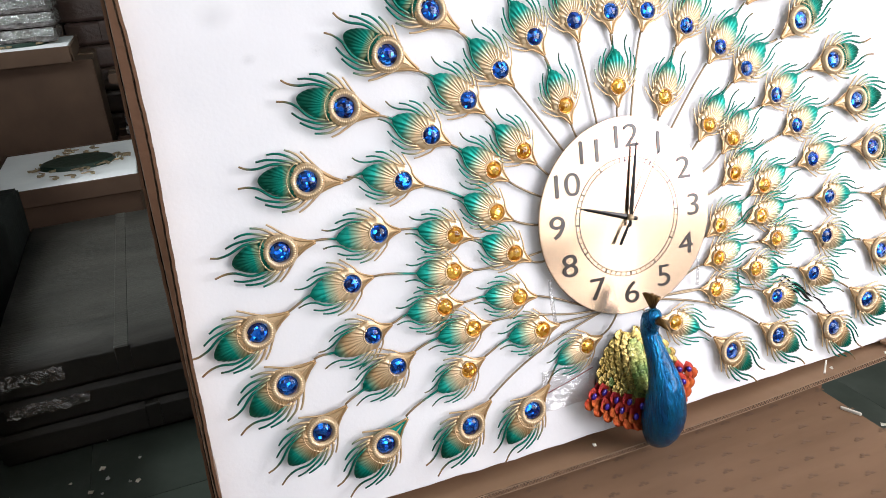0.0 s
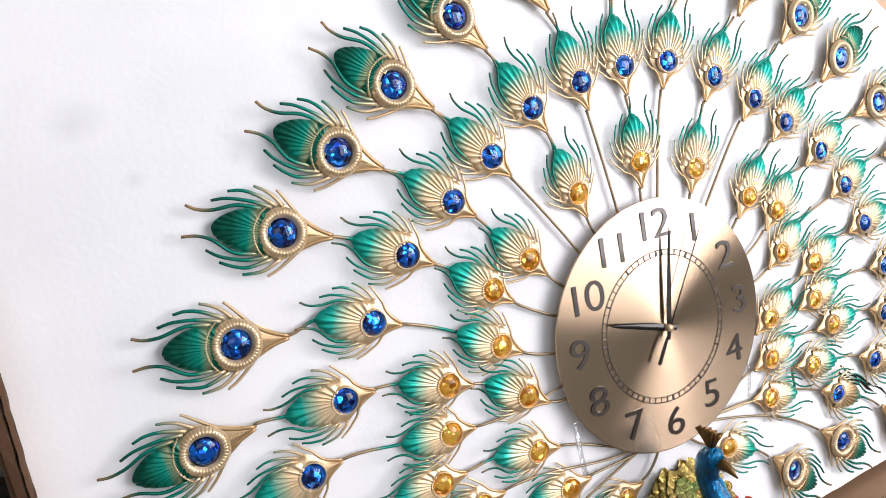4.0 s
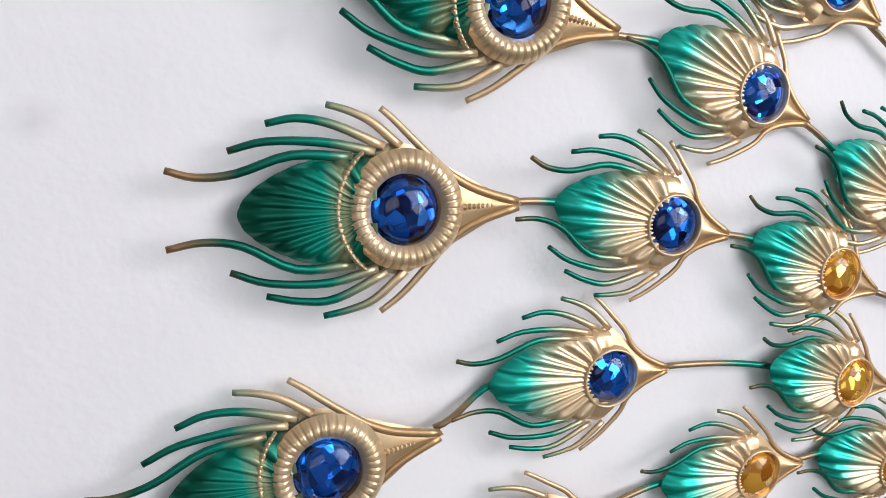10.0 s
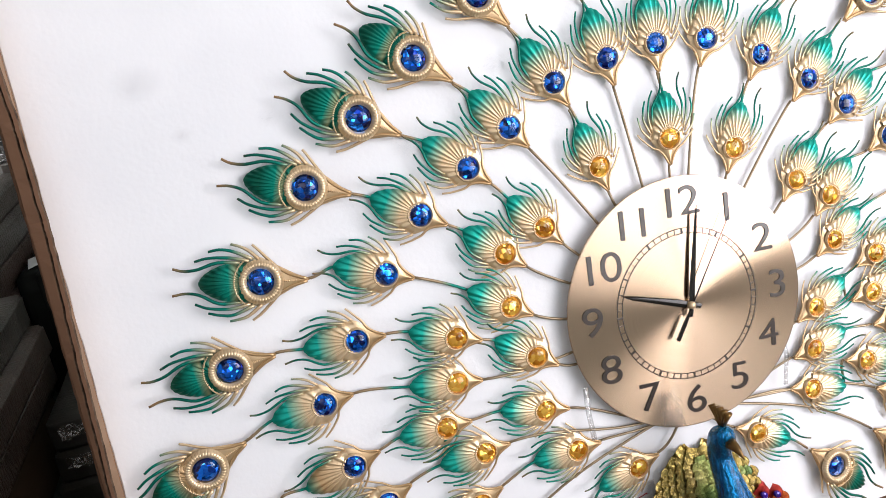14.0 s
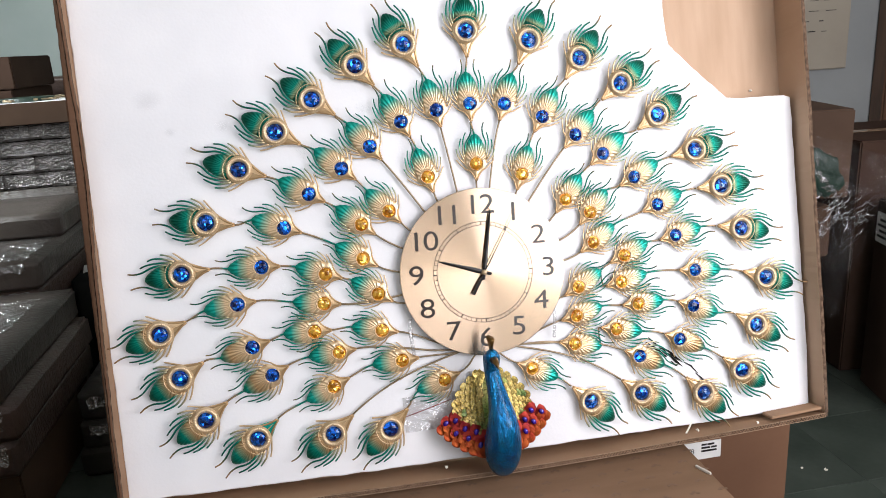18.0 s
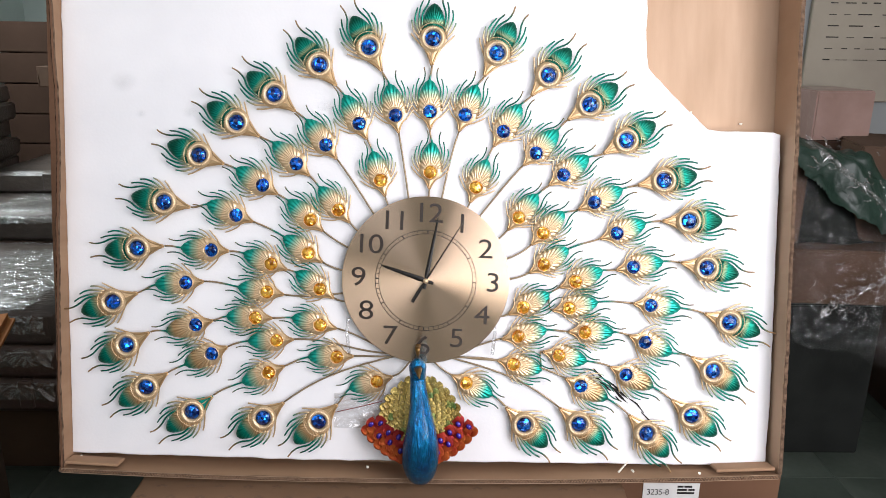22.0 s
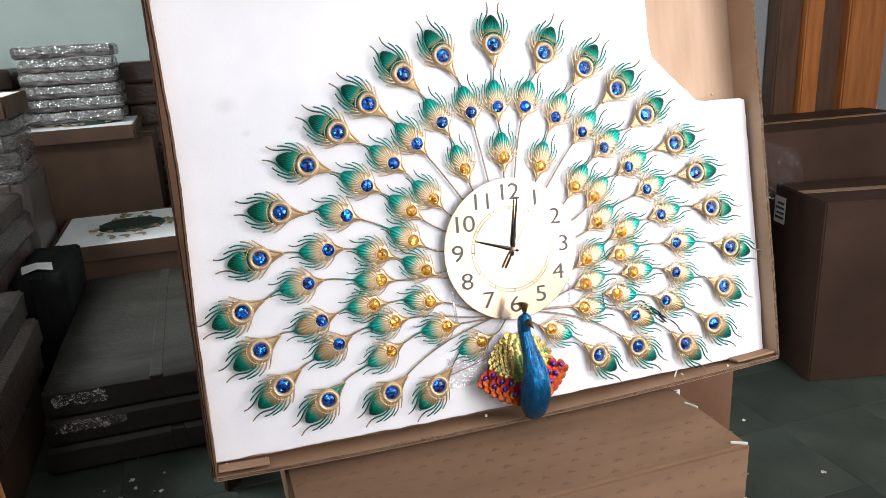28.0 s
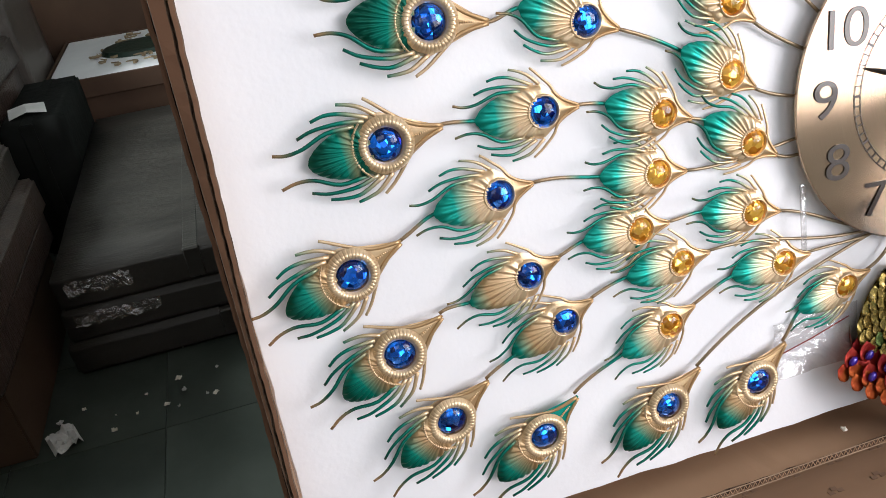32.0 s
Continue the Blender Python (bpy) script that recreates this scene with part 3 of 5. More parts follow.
# ---- feather pieces, built once; x runs outward, -y towards the viewer, in gem radii times r ----


def leaf_mesh(name, r, reach, start, half, mat, tail, rib_count, ring):
    """The ribbed blade and the smooth plate with its pointed tail."""
    bm, rows, n = bmesh.new(), [], rib_count * 4
    for j in range(9):
        k = 0.2 + 0.8 * j / 8
        row = []
        for i in range(n + 1):
            x = 2 * i / n - 1
            tau = math.copysign(abs(x) ** (0.8 if ring else 0.68), x) * math.pi / 2
            a = start + (reach - start) * math.cos(tau) ** 0.85 * k
            b = half * math.sin(tau) * (1 - 0.22 * math.cos(tau) ** 3) * k
            ribs = (1 - 2 * (i % 4 == 2) - 0.35 * (i % 2)) * min(1, 5 * math.cos(tau))
            edge = 1 + (0.003 if ring else 0.008) * ribs * (j == 8)
            h = 0.22 + (0.42 if ring else 0.32) * (1 - k ** 2) ** 0.5 + (0.13 if ring else 0.15) * ribs * min(1, 1.4 * k) * (1 if j < 8 else 0.5)
            row.append((a * edge * r, -h * r * (0.35 if j == 8 else 1), b * edge * r))
        rows.append(row)
    grid(bm, rows)
    rows = []
    wide = half * (1.2 if ring else 1.05)
    for j in range(15):
        a = -tail + (tail + 1.2) * j / 14
        w = wide * ((a + tail) / tail) ** (1.12 if ring else 1.25) + 0.06 if a < 0 else wide * math.sqrt(max(0.05, 1 - (a / (2.2 if ring else 1.9)) ** 2))
        lift = 0.12 if a > 0.2 else 0.22 if ring and a < -0.5 else 0.3
        rows.append([(a * r, -(0.12 + lift * (1 - abs(i / 4 - 1) ** 1.4)) * r, (i / 4 - 1) * w * r) for i in range(9)])
    grid(bm, rows)
    return as_mesh(name, bm, mat, smooth=True)


def through_points(pts, n):
    """A smooth curve through all the points."""
    q = [pts[0] * 2 - pts[1], *pts, pts[-1] * 2 - pts[-2]]
    out = []
    for k in range(1, len(q) - 2):
        p0, p1, p2, p3 = q[k - 1 : k + 3]
        for i in range(n):
            t = i / n
            out.append(0.5 * (2 * p1 + (p2 - p0) * t + (2 * p0 - 5 * p1 + 4 * p2 - p3) * t * t + (3 * p1 - p0 - 3 * p2 + p3) * t ** 3))
    return out + [pts[-1]]


def barb_mesh(r, flat, width, mat, bend):
    last = len(flat) - 1
    pts = through_points([Vector((a, -0.3 + (0.35 - bend * max(0.0, flat[-1][0] - 1)) * k / last, b)) for k, (a, b) in enumerate(flat)], 4)
    bm, n = bmesh.new(), len(pts) - 1
    tube(bm, [q * r for q in pts], [r * width * (1.2 - 0.4 * k / n) for k in range(n + 1)], 6, 0.8)
    return as_mesh("barb", bm, mat, smooth=True)


def gem_mesh(r, mat):
    """A round stone: a low girdle and a smooth dome."""
    bm, n, rows = bmesh.new(), 24, []
    for k in range(n + 1):
        th = 2 * math.pi * k / n
        rows.append([(r * q * math.cos(th), r * h, r * q * math.sin(th)) for q, h in ((1.0, 0.12), (1.0, -0.12), (0.93, -0.27), (0.78, -0.41), (0.55, -0.52), (0.28, -0.575), (0.02, -0.59))])
    grid(bm, rows)
    bmesh.ops.remove_doubles(bm, verts=bm.verts, dist=1e-6)
    return as_mesh("gem", bm, mat, smooth=True)


def rib_wave(a):
    """Rounded lands with narrow grooves between."""
    return min(1.0, 2.2 * abs(math.sin(math.pi * a)))


def ring_mesh(name, r, inner, outer, high, flutes, mat):
    bm, n, rows = bmesh.new(), max(28, flutes * 6), []
    for i in range(n):
        th = 2 * math.pi * i / n
        row = []
        for j in range(7):
            s = j / 6
            q = inner + (outer - inner) * s
            cut = 1 - (0.26 * (1 - abs(rib_wave(i / 6))) if flutes and 1 < j < 6 else 0)
            h = high * math.sin(math.pi * (0.1 + 0.86 * s)) ** 0.7 * cut
            row.append((r * q * math.cos(th), -r * (0.3 + h), r * q * math.sin(th)))
        rows.append(row)
    rows.append(rows[0])
    grid(bm, rows)
    bmesh.ops.remove_doubles(bm, verts=bm.verts, dist=1e-6)
    return as_mesh(name, bm, mat, smooth=True)


def collar_mesh(r, mat):
    """The thin beaded crescent where the blade begins."""
    bm, beads, rows = bmesh.new(), 23, []
    for k in range(beads * 6 + 1):
        th = radians(-50 + 100 * k / (beads * 6))
        land = rib_wave(k / 6)
        thick = 0.05 + 0.07 * math.cos(th * 1.6)
        row = []
        for j in range(6):
            s = j / 5
            q = 2.26 + (s - 0.5) * 2 * thick * (0.72 + 0.28 * land)
            row.append(Vector((q * math.cos(th) - 0.21, -(0.5 + (0.06 + 0.14 * land) * math.sin(math.pi * (0.06 + 0.88 * s))), 0.995 * q * math.sin(th))) * r)
        rows.append(row)
    grid(bm, rows)
    return as_mesh("beaded_crescent", bm, mat, smooth=True)


BARB_UP = [[(-0.9, 1.7), (-0.24, 2.4), (0.2, 2.8), (0.76, 3.2)], [(0.0, 1.9), (1.0, 2.72), (1.76, 3.0), (2.6, 3.15)], [(0.6, 1.9), (2.2, 2.6), (3.3, 2.6), (4.3, 2.37)],
           [(0.9, 1.75), (2.4, 2.1), (4.2, 1.98), (5.3, 1.58)], [(1.6, 1.6), (3.4, 1.62), (4.9, 0.85), (6.0, 0.66), (7.0, 0.8)]]
BARB_LOW = [[(-0.8, -1.7), (-0.2, -2.3), (0.2, -2.7), (0.6, -3.05)], [(0.1, -1.9), (0.9, -2.6), (1.6, -2.95), (2.3, -3.15)], [(0.6, -1.9), (2.1, -2.55), (3.2, -2.75), (4.1, -2.6)],
            [(0.9, -1.75), (2.4, -2.05), (4.1, -2.1), (5.2, -1.85)], [(1.6, -1.6), (3.4, -1.7), (5.0, -1.22), (6.1, -1.15), (6.9, -1.37)]]


def barbs_of(r, far, near, width, mat, tail, bend=0.115):
    """far, near: how much the barbs are drawn in along and across the feather; the first of each side rims the tail."""
    out = []
    for k, row in enumerate(BARB_UP + BARB_LOW):
        s = 1 if k < 5 else -1
        head = [(-0.97 * tail, 0.07 * s), (-0.62 * tail, 0.5 * s), (-0.4 * tail, 0.98 * s)] if k % 5 == 0 else []
        out.append(barb_mesh(r, head + [(a * far, b * near) for a, b in row], width, mat, bend))
    return out


def ridge_mesh(r, tail, mat):
    """The notched ridge along the middle of the tail."""
    bm = bmesh.new()
    pts = [Vector((r * (-0.95 * tail + (0.95 * tail - 1.7) * k / 26), -r * (0.2 + 0.18 * k / 26), 0)) for k in range(27)]
    tube(bm, pts, [r * (0.13 if k % 2 else 0.05) * (0.5 + 0.5 * k / 26) for k in range(27)], 5)
    return as_mesh("ridge", bm, mat)


KIND = {
    "eye": dict(r=RO, blade=leaf_mesh("feather", RO, 4.8, 0.9, 1.66, M_eye, 3.8, 14, True), barbs=barbs_of(RO, 0.96, 0.98, 0.125, M_barb, 3.8), ridge=ridge_mesh(RO, 3.8, M_gold), gem=gem_mesh(RO * 1.09, M_blue),
                ring=ring_mesh("fluted_ring", RO, 1.07, 1.82, 0.5, 40, M_gold), beads=collar_mesh(RO, M_gold), tip=4.75, tail=3.8),
    "fan": dict(r=RM, blade=leaf_mesh("feather", RM, 4.46, 0.0, 1.68, M_fan, 2.6, 12, False), barbs=barbs_of(RM, 0.87, 0.92, 0.1, M_barb, 2.6, 0.18), gem=gem_mesh(RM, M_blue),
                ring=ring_mesh("bezel", RM, 0.96, 1.16, 0.36, 0, M_gold), tip=4.4, tail=2.6),
    "bud": dict(r=RI, blade=leaf_mesh("feather", RI, 4.38, 0.0, 1.66, M_fan, 2.6, 12, False), barbs=barbs_of(RI, 0.86, 0.91, 0.1, M_barb, 2.6, 0.18), gem=gem_mesh(RI, M_amber),
                ring=ring_mesh("bezel", RI, 0.96, 1.16, 0.36, 0, M_gold), tip=4.3, tail=2.6),
}

GILT_EYE = leaf_mesh("feather", RO, 4.8, 0.9, 1.66, M_gilteye, 3.8, 14, True)
GILT_FAN = leaf_mesh("feather", RM, 4.46, 0.0, 1.68, M_giltfan, 2.6, 12, False)
TEAL_TAIL = leaf_mesh("feather", RO, 4.8, 0.9, 1.66, M_tealtail, 3.8, 14, True)

# place across and up the board in millimetres, and the way the feather points, in degrees
EYES = [(-158, -226, 223), (-244, -221, 217), (-354, -212, 218), (-425, -174, 214), (-453, -108, 209), (-474, -41, 200), (-434, 42, 185), (-392, 112, 170), (-338, 184, 161),
        (-281, 234, 149), (-224, 276, 142), (-157, 321, 130), (-82, 348, 119), (14, 362, 88), (110, 342, 62), (188, 310, 51), (251, 267, 36), (308, 214, 31),
        (368, 154, 11), (408, 93, 1), (438, 21, -11), (477, -63, -19), (454, -140, -33), (424, -211, -38), (354, -240, -46), (248, -226, -39), (162, -228, -44)]
FANS = [(-324, -121, 204), (-348, -76, 194), (-362, -11, 184), (-322, 40, 177), (-284, 94, 159), (-243, 140, 149), (-192, 173, 138), (-147, 202, 128), (-97, 235, 118),
        (-42, 248, 101), (10, 254, 91), (64, 250, 70), (122, 226, 58), (172, 194, 46), (215, 161, 37), (263, 120, 26), (299, 73, 20), (326, 21, 11),
        (355, -38, -5), (348, -96, -22), (320, -147, -25), (250, -166, -26)]
BUDS = [(-68, -162, 197), (-236, -150, 202), (-130, -124, 182), (-223, -99, 183), (-156, -74, 167), (-256, -64, 178), (-238, -24, 171), (-156, -18, 146), (-231, 20, 160),
        (-174, 37, 147), (-171, 88, 139), (-128, 104, 131), (-64, 150, 106), (12, 163, 87), (82, 141, 69), (148, 96, 51), (186, 72, 46), (188, 24, 32),
        (238, -2, 23), (158, -43, 28), (229, -43, 11), (151, -88, 12), (254, -81, 0), (215, -118, -12), (145, -133, -12), (72, -163, -26)]
# where each stem runs: the row and place of the next feather inward, or the dial
EYE_TO = ["b0", "d", "b1", "f0", "f1", "f2", "f3", "f4", "f5", "f6", "f7", "f8", "f9", "f10", "f11", "f12", "f13", "f14", "f15", "f16", "f17", "f18", "f19", "f20", "f21", "d", "b25"]
FAN_TO = ["b3", "b5", "b6", "b8", "b9", "b10", "b11", "d", "b12", "d", "b13", "d", "b14", "d", "b15", "b16", "b17", "b18", "b20", "b22", "b23", "d"]
BUD_TO = ["d", "b2", "d", "d", "d", "b4", "d", "d", "b7", "d", "d", "d", "d", "d", "d", "d", "d", "d", "b19", "d", "b19", "d", "b21", "b24", "d", "d"]

peacock_clock = thing("peacock_wall_clock", "wall clock with a jewelled fan of gold and teal peacock feathers", "wall clock", BOARD)
ROWS_OF = {"f": ("fan", FANS), "b": ("bud", BUDS)}


def stem_pts(kind, u, v, th, to):
    r, tail = KIND[kind]["r"], KIND[kind]["tail"]
    c, s = math.cos(radians(th)), math.sin(radians(th))
    p0 = Vector((u - c * tail * r * 0.97, 0.0, v - s * tail * r * 0.97))
    if to == "d":
        low = p0.z < -0.06
        g = Vector((p0.x * 0.12, 0, -0.119)) if low else Vector((p0.x * 0.3, 0, p0.z * 0.3 - 0.01))
        p3 = g + (p0 - g).normalized() * 0.004
        p3.y = 0.002
        p1 = p0 - Vector((c, 0, s)) * (p0 - p3).length * (0.38 if low else 0.3)
        p2 = Vector((p0.x * 0.5, -0.003, p3.z - 0.006 + (p0.z - p3.z) * 0.16)) if low else p0.lerp(p3, 0.7) + Vector((0, -0.004, 0))
        return bezier(p0, p1, p2, p3, 14)
    k2, rows = ROWS_OF[to[0]]
    u2, v2, th2 = rows[int(to[1:])]
    u2, v2 = u2 / 1000, v2 / 1000
    a2, r2 = KIND[k2]["tip"] * 0.9, KIND[k2]["r"]
    c2, s2 = math.cos(radians(th2)), math.sin(radians(th2))
    p3 = Vector((u2 + c2 * a2 * r2, 0.001, v2 + s2 * a2 * r2))
    d = (p3 - p0).length
    return bezier(p0, p0 - Vector((c, 0, s)) * d * 0.35, p3 + Vector((c2, 0, s2)) * d * 0.35, p3, 8)


def plant(kind, rows, ends):
    k = KIND[kind]
    for i, ((u, v, th), to) in enumerate(zip(rows, ends)):
        u, v = u / 1000, v / 1000
        rng = random.Random(i * 7 + len(rows))
        m = Matrix.Translation((u, (0.0012 if kind == "eye" else 0.004) + rng.uniform(-0.0012, 0.0012), v)) @ Euler((radians(rng.uniform(-4, 4)), radians(-th), radians(rng.uniform(-2, 2)))).to_matrix().to_4x4()
        blade = k["blade"]
        if kind == "eye" and (i < 6 or i > 21):
            blade = TEAL_TAIL if i == 2 else GILT_EYE
        if kind == "fan" and (i < 2 or i > 19):
            blade = GILT_FAN
        f = link("feather", blade, peacock_clock, m)
        for b in k["barbs"]:
            link("barb", b, f)
        link("gem", k["gem"], f, Matrix.Translation((0, (-0.14 if kind == "eye" else -0.26) * k["r"], 0)), label="faceted amber glass gem" if kind == "bud" else "faceted blue glass gem")
        link("fluted_ring" if kind == "eye" else "bezel", k["ring"], f)
        if kind == "eye":
            link("beaded_crescent", k["beads"], f)
            link("ridge", k["ridge"], f)
        pts = stem_pts(kind, u, v, th, to)
        bm = bmesh.new()
        tube(bm, [q + Vector((0, 0.0035, 0)) for q in pts], [0.0014] * len(pts), 6)
        rod = part("stem", bm, M_stem if to == "d" else M_rod, peacock_clock, smooth=True)
        along = rod.data.attributes.new("along", "FLOAT", "POINT")
        along.data.foreach_set("value", [k2 // 6 / (len(pts) - 1) for k2 in range(6 * len(pts))])


plant("eye", EYES, EYE_TO)
plant("fan", FANS, FAN_TO)
plant("bud", BUDS, BUD_TO)

# ---- the dial ----
DIAL_Y, DIAL_R = -0.006, 0.1285
DIAL = Matrix.Translation((0.0067, 0, -0.0026)) @ Euler((0, radians(2.0), 0)).to_matrix().to_4x4()
bm = bmesh.new()
rows = []
for k in range(129):
    th = 2 * math.pi * k / 128
    c, s = math.cos(th), math.sin(th)
    rows.append([(q * c, y, q * s) for q, y in ((0.002, DIAL_Y - 0.0016), (0.04, DIAL_Y - 0.0012), (0.08, DIAL_Y - 0.0007), (0.12, DIAL_Y), (0.127, DIAL_Y + 0.0001), (0.128, DIAL_Y + 0.0001), (0.1284, DIAL_Y + 0.0003), (DIAL_R, DIAL_Y + 0.0007), (DIAL_R, DIAL_Y + 0.0026), (0.1282, DIAL_Y + 0.003), (0.12, DIAL_Y + 0.0031), (0.05, DIAL_Y + 0.0031))])
grid(bm, rows)
bmesh.ops.remove_doubles(bm, verts=bm.verts, dist=1e-6)
me = as_mesh("dial", bm, M_dial, smooth=True)
dial = link("dial", me, peacock_clock, DIAL, "spun gold metal disc")
part("movement_case", block(bmesh.new(), -0.03, 0.03, DIAL_Y + 0.0031, FOAM, -0.03, 0.03, 0.004), M_black, peacock_clock, "black plastic movement case")


def words(name, text, size, m, mat, parent, depth=0.0003, align="CENTER", weight=-0.008):
    cu = bpy.data.curves.new(name, "FONT")
    cu.body, cu.size, cu.extrude, cu.align_x, cu.align_y = text, size, depth, align, "CENTER"
    cu.offset = size * weight
    cu.space_character = 0.88
    tmp = bpy.data.objects.new(name, cu)
    scene.collection.objects.link(tmp)
    me = bpy.data.meshes.new_from_object(tmp.evaluated_get(bpy.context.evaluated_depsgraph_get()))
    bpy.data.objects.remove(tmp)
    me.materials.append(mat)
    return link(name, me, parent, m)


UP = Euler((radians(90), 0, 0)).to_matrix().to_4x4()
for h in range(1, 13):
    a = radians(90 - 30 * h)
    rr = 0.103
    words("numeral", str(h), 0.042, Matrix.Translation((rr * math.cos(a), DIAL_Y - 0.0009, rr * math.sin(a) * 0.99)) @ UP @ Matrix.Diagonal((1.2, 1, 1, 1)), M_ink, dial, weight=-0.003)


def flat_ring(r0, r1, y, n=96):
    bm = bmesh.new()
    grid(bm, [[(q * math.cos(2 * math.pi * k / n), y, q * math.sin(2 * math.pi * k / n)) for q in (r0, r1)] for k in range(n + 1)])
    return bm


part("minute_track", flat_ring(0.0715, 0.0722, DIAL_Y - 0.0013), M_ink, dial)
part("minute_track", flat_ring(0.0768, 0.0775, DIAL_Y - 0.0013), M_ink, dial)
for k in range(60):
    bm = bmesh.new()
    w = 0.0009 if k % 5 == 0 else 0.00035
    block(bm, 0.0715, 0.0775, DIAL_Y - 0.0014, DIAL_Y - 0.0008, -w, w)
    part("minute_mark", bm, M_ink, dial, m=Euler((0, radians(-6 * k), 0)).to_matrix().to_4x4())


def pointer(name, deg, length, back, wide, y, mat, label, tail_wide=None):
    """A clock pointer; deg clockwise from twelve."""
    bm = bmesh.new()
    tw = tail_wide or wide * 0.7
    prof = [(-back, tw), (-back * 0.5, tw), (0, wide * 0.7), (length * 0.12, wide), (length * 0.9, wide * 0.42), (length, 0.0002)]
    top = [[bm.verts.new((s * w, y - 0.0009 * (s == 0), z)) for s in (-1, 0, 1)] for z, w in prof]
    for r0, r1 in zip(top, top[1:]):
        for k in range(2):
            bm.faces.new((r0[k], r0[k + 1], r1[k + 1], r1[k]))
    return part(name, bm, mat, dial, label, m=Euler((0, radians(deg), 0)).to_matrix().to_4x4())


pointer("hour_pointer", 286.5, 0.072, 0.012, 0.0036, DIAL_Y - 0.005, M_black, "black tapering pointer")
pointer("minute_pointer", 8.5, 0.1, 0.012, 0.0034, DIAL_Y - 0.0068, M_black, "black tapering pointer")
pointer("second_pointer", 30, 0.105, 0.038, 0.0009, DIAL_Y - 0.0085, M_black, "thin black pointer with a counterweight", 0.0024)
bm = bmesh.new()
tube(bm, [(0, DIAL_Y, 0), (0, DIAL_Y - 0.0075, 0), (0, DIAL_Y - 0.0105, 0)], [0.0042, 0.0042, 0.0028], 20)
part("hub", bm, M_gold, dial, smooth=True)

# ---- the peacock on the clock: one cast, enamelled figure ----


def blob(bm, pts, radii, sides, flat, mi):
    n0 = len(bm.faces)
    tube(bm, pts, radii, sides, flat)
    bm.faces.ensure_lookup_table()
    for f in bm.faces[n0:]:
        f.material_index, f.smooth = mi, True


def scale_cap(bm, x, y, z, w, hgt, lean, mi, veins=0.0006):
    """One broad overlapping scale: a rounded, raised lip below, engraved with a fan of veins."""
    n0 = len(bm.faces)
    rows = []
    for j in range(11):
        s = 1 - (1 - j / 10) ** 1.9
        hw = w * (0.8 + 0.2 * min(1, s / 0.4)) * math.sqrt(max(0.0, 1 - max(0, (s - 0.4) / 0.6) ** 2.1))
        lip = 0.0011 * min(1, max(0, s - 0.55) / 0.3)
        rows.append([Vector((hw * (i / 9 - 1), -0.0008 * (1 - (i / 9 - 1) ** 2) - lip - 0.075 * hgt * s - (veins if i % 2 == 0 else 0.0) * min(1, s * 2) * (s < 0.95), -hgt * s)) for i in range(19)])
    rows.append([p + Vector((0, 0.0012, -0.0001)) for p in rows[-1]])
    rows.append([p + Vector((0, 0.003, 0.0012)) for p in rows[-2]])
    c, s_ = math.cos(lean), math.sin(lean)
    grid(bm, [[(x + p.x * c - p.z * s_, y + p.y, z + p.x * s_ + p.z * c) for p in row] for row in rows])
    bm.faces.ensure_lookup_table()
    for f in bm.faces[n0:]:
        f.material_index, f.smooth = mi, True


rnd = random.Random(61)
bm = bmesh.new()
# a shell-shaped shield, over which the scales lie in rows like a fan
APEX = -0.15


def shield(ph, q):
    """Place on the shell: ph from straight down, q along it."""
    ph *= 1 + 0.5 * max(0.0, 1 - q / 0.09)
    x, z = q * math.sin(ph), APEX - q * math.cos(ph)
    return Vector((x * 0.9, 0.004 - 0.3 * q * math.cos(ph * 1.25) ** 2 - 0.06 * q, z))


def reddish(ph, q):
    return q * math.cos(ph) > 0.056 + 0.05 * (1 - abs(ph) / radians(50))


n0 = len(bm.faces)
N_PH, N_Q = 72, 34
lay = []
for i in range(N_PH + 1):
    ph = radians(-49 + 98 * i / N_PH)
    row = []
    for j in range(N_Q + 1):
        q = 0.012 + 0.12 * j / N_Q * (1 - 0.26 * abs(2 * i / N_PH - 1) ** 3.5)
        dent = 0.0045 * abs(noise.noise((ph * 11, q * 170, 3))) if reddish(ph, q) else 0
        row.append(shield(ph, q) + Vector((0, 0.003 + dent - (0.004 if reddish(ph, q) else 0), 0)))
    lay.append(row)
grid(bm, lay)
edge = [row[-1] for row in lay]
grid(bm, [edge, [Vector((p.x * 0.75, 0.014, APEX + (p.z - APEX) * 0.8)) for p in edge]])
bm.faces.ensure_lookup_table()
for f in bm.faces[n0:]:
    c = f.calc_center_median()
    ph, q = math.atan2(c.x, APEX - c.z), math.hypot(c.x, APEX - c.z)
    f.material_index, f.smooth = (6 if q > 0.116 else 2) if reddish(ph, q) else 1, True
for row in range(15):
    q = 0.01 + row * 0.0072
    count = max(2, round(q * radians(95) * (1 + 0.5 * max(0.0, 1 - q / 0.09)) / 0.0098))
    for k in range(count + row % 2):
        f = (k + 0.5 - 0.5 * (row % 2)) / count - 0.5
        ph = radians(94 * f)
        if reddish(ph, q + 0.004):
            continue
        at = shield(ph, q) + Vector((0, -0.0012, 0))
        scale_cap(bm, at.x, at.y, at.z, 0.0069, 0.0122, ph + 0.12 * rnd.uniform(-1, 1), 5 if abs(f) < 0.12 or rnd.random() < 0.16 else 1, 0.0009)
# a gold-red hem of small plumes, then scarlet lobes in staggered rows, each with a drop of violet glass
for row in range(2):
    for k in range(15):
        ph = radians(-47 + 6.7 * k + 3.3 * row)
        if abs(ph) < radians(48):
            at = shield(ph, 0.1185 - 0.008 * row) + Vector((0, -0.0025 - 0.001 * row, 0))
            scale_cap(bm, at.x, at.y, at.z, 0.0086, 0.0135, ph, 6)
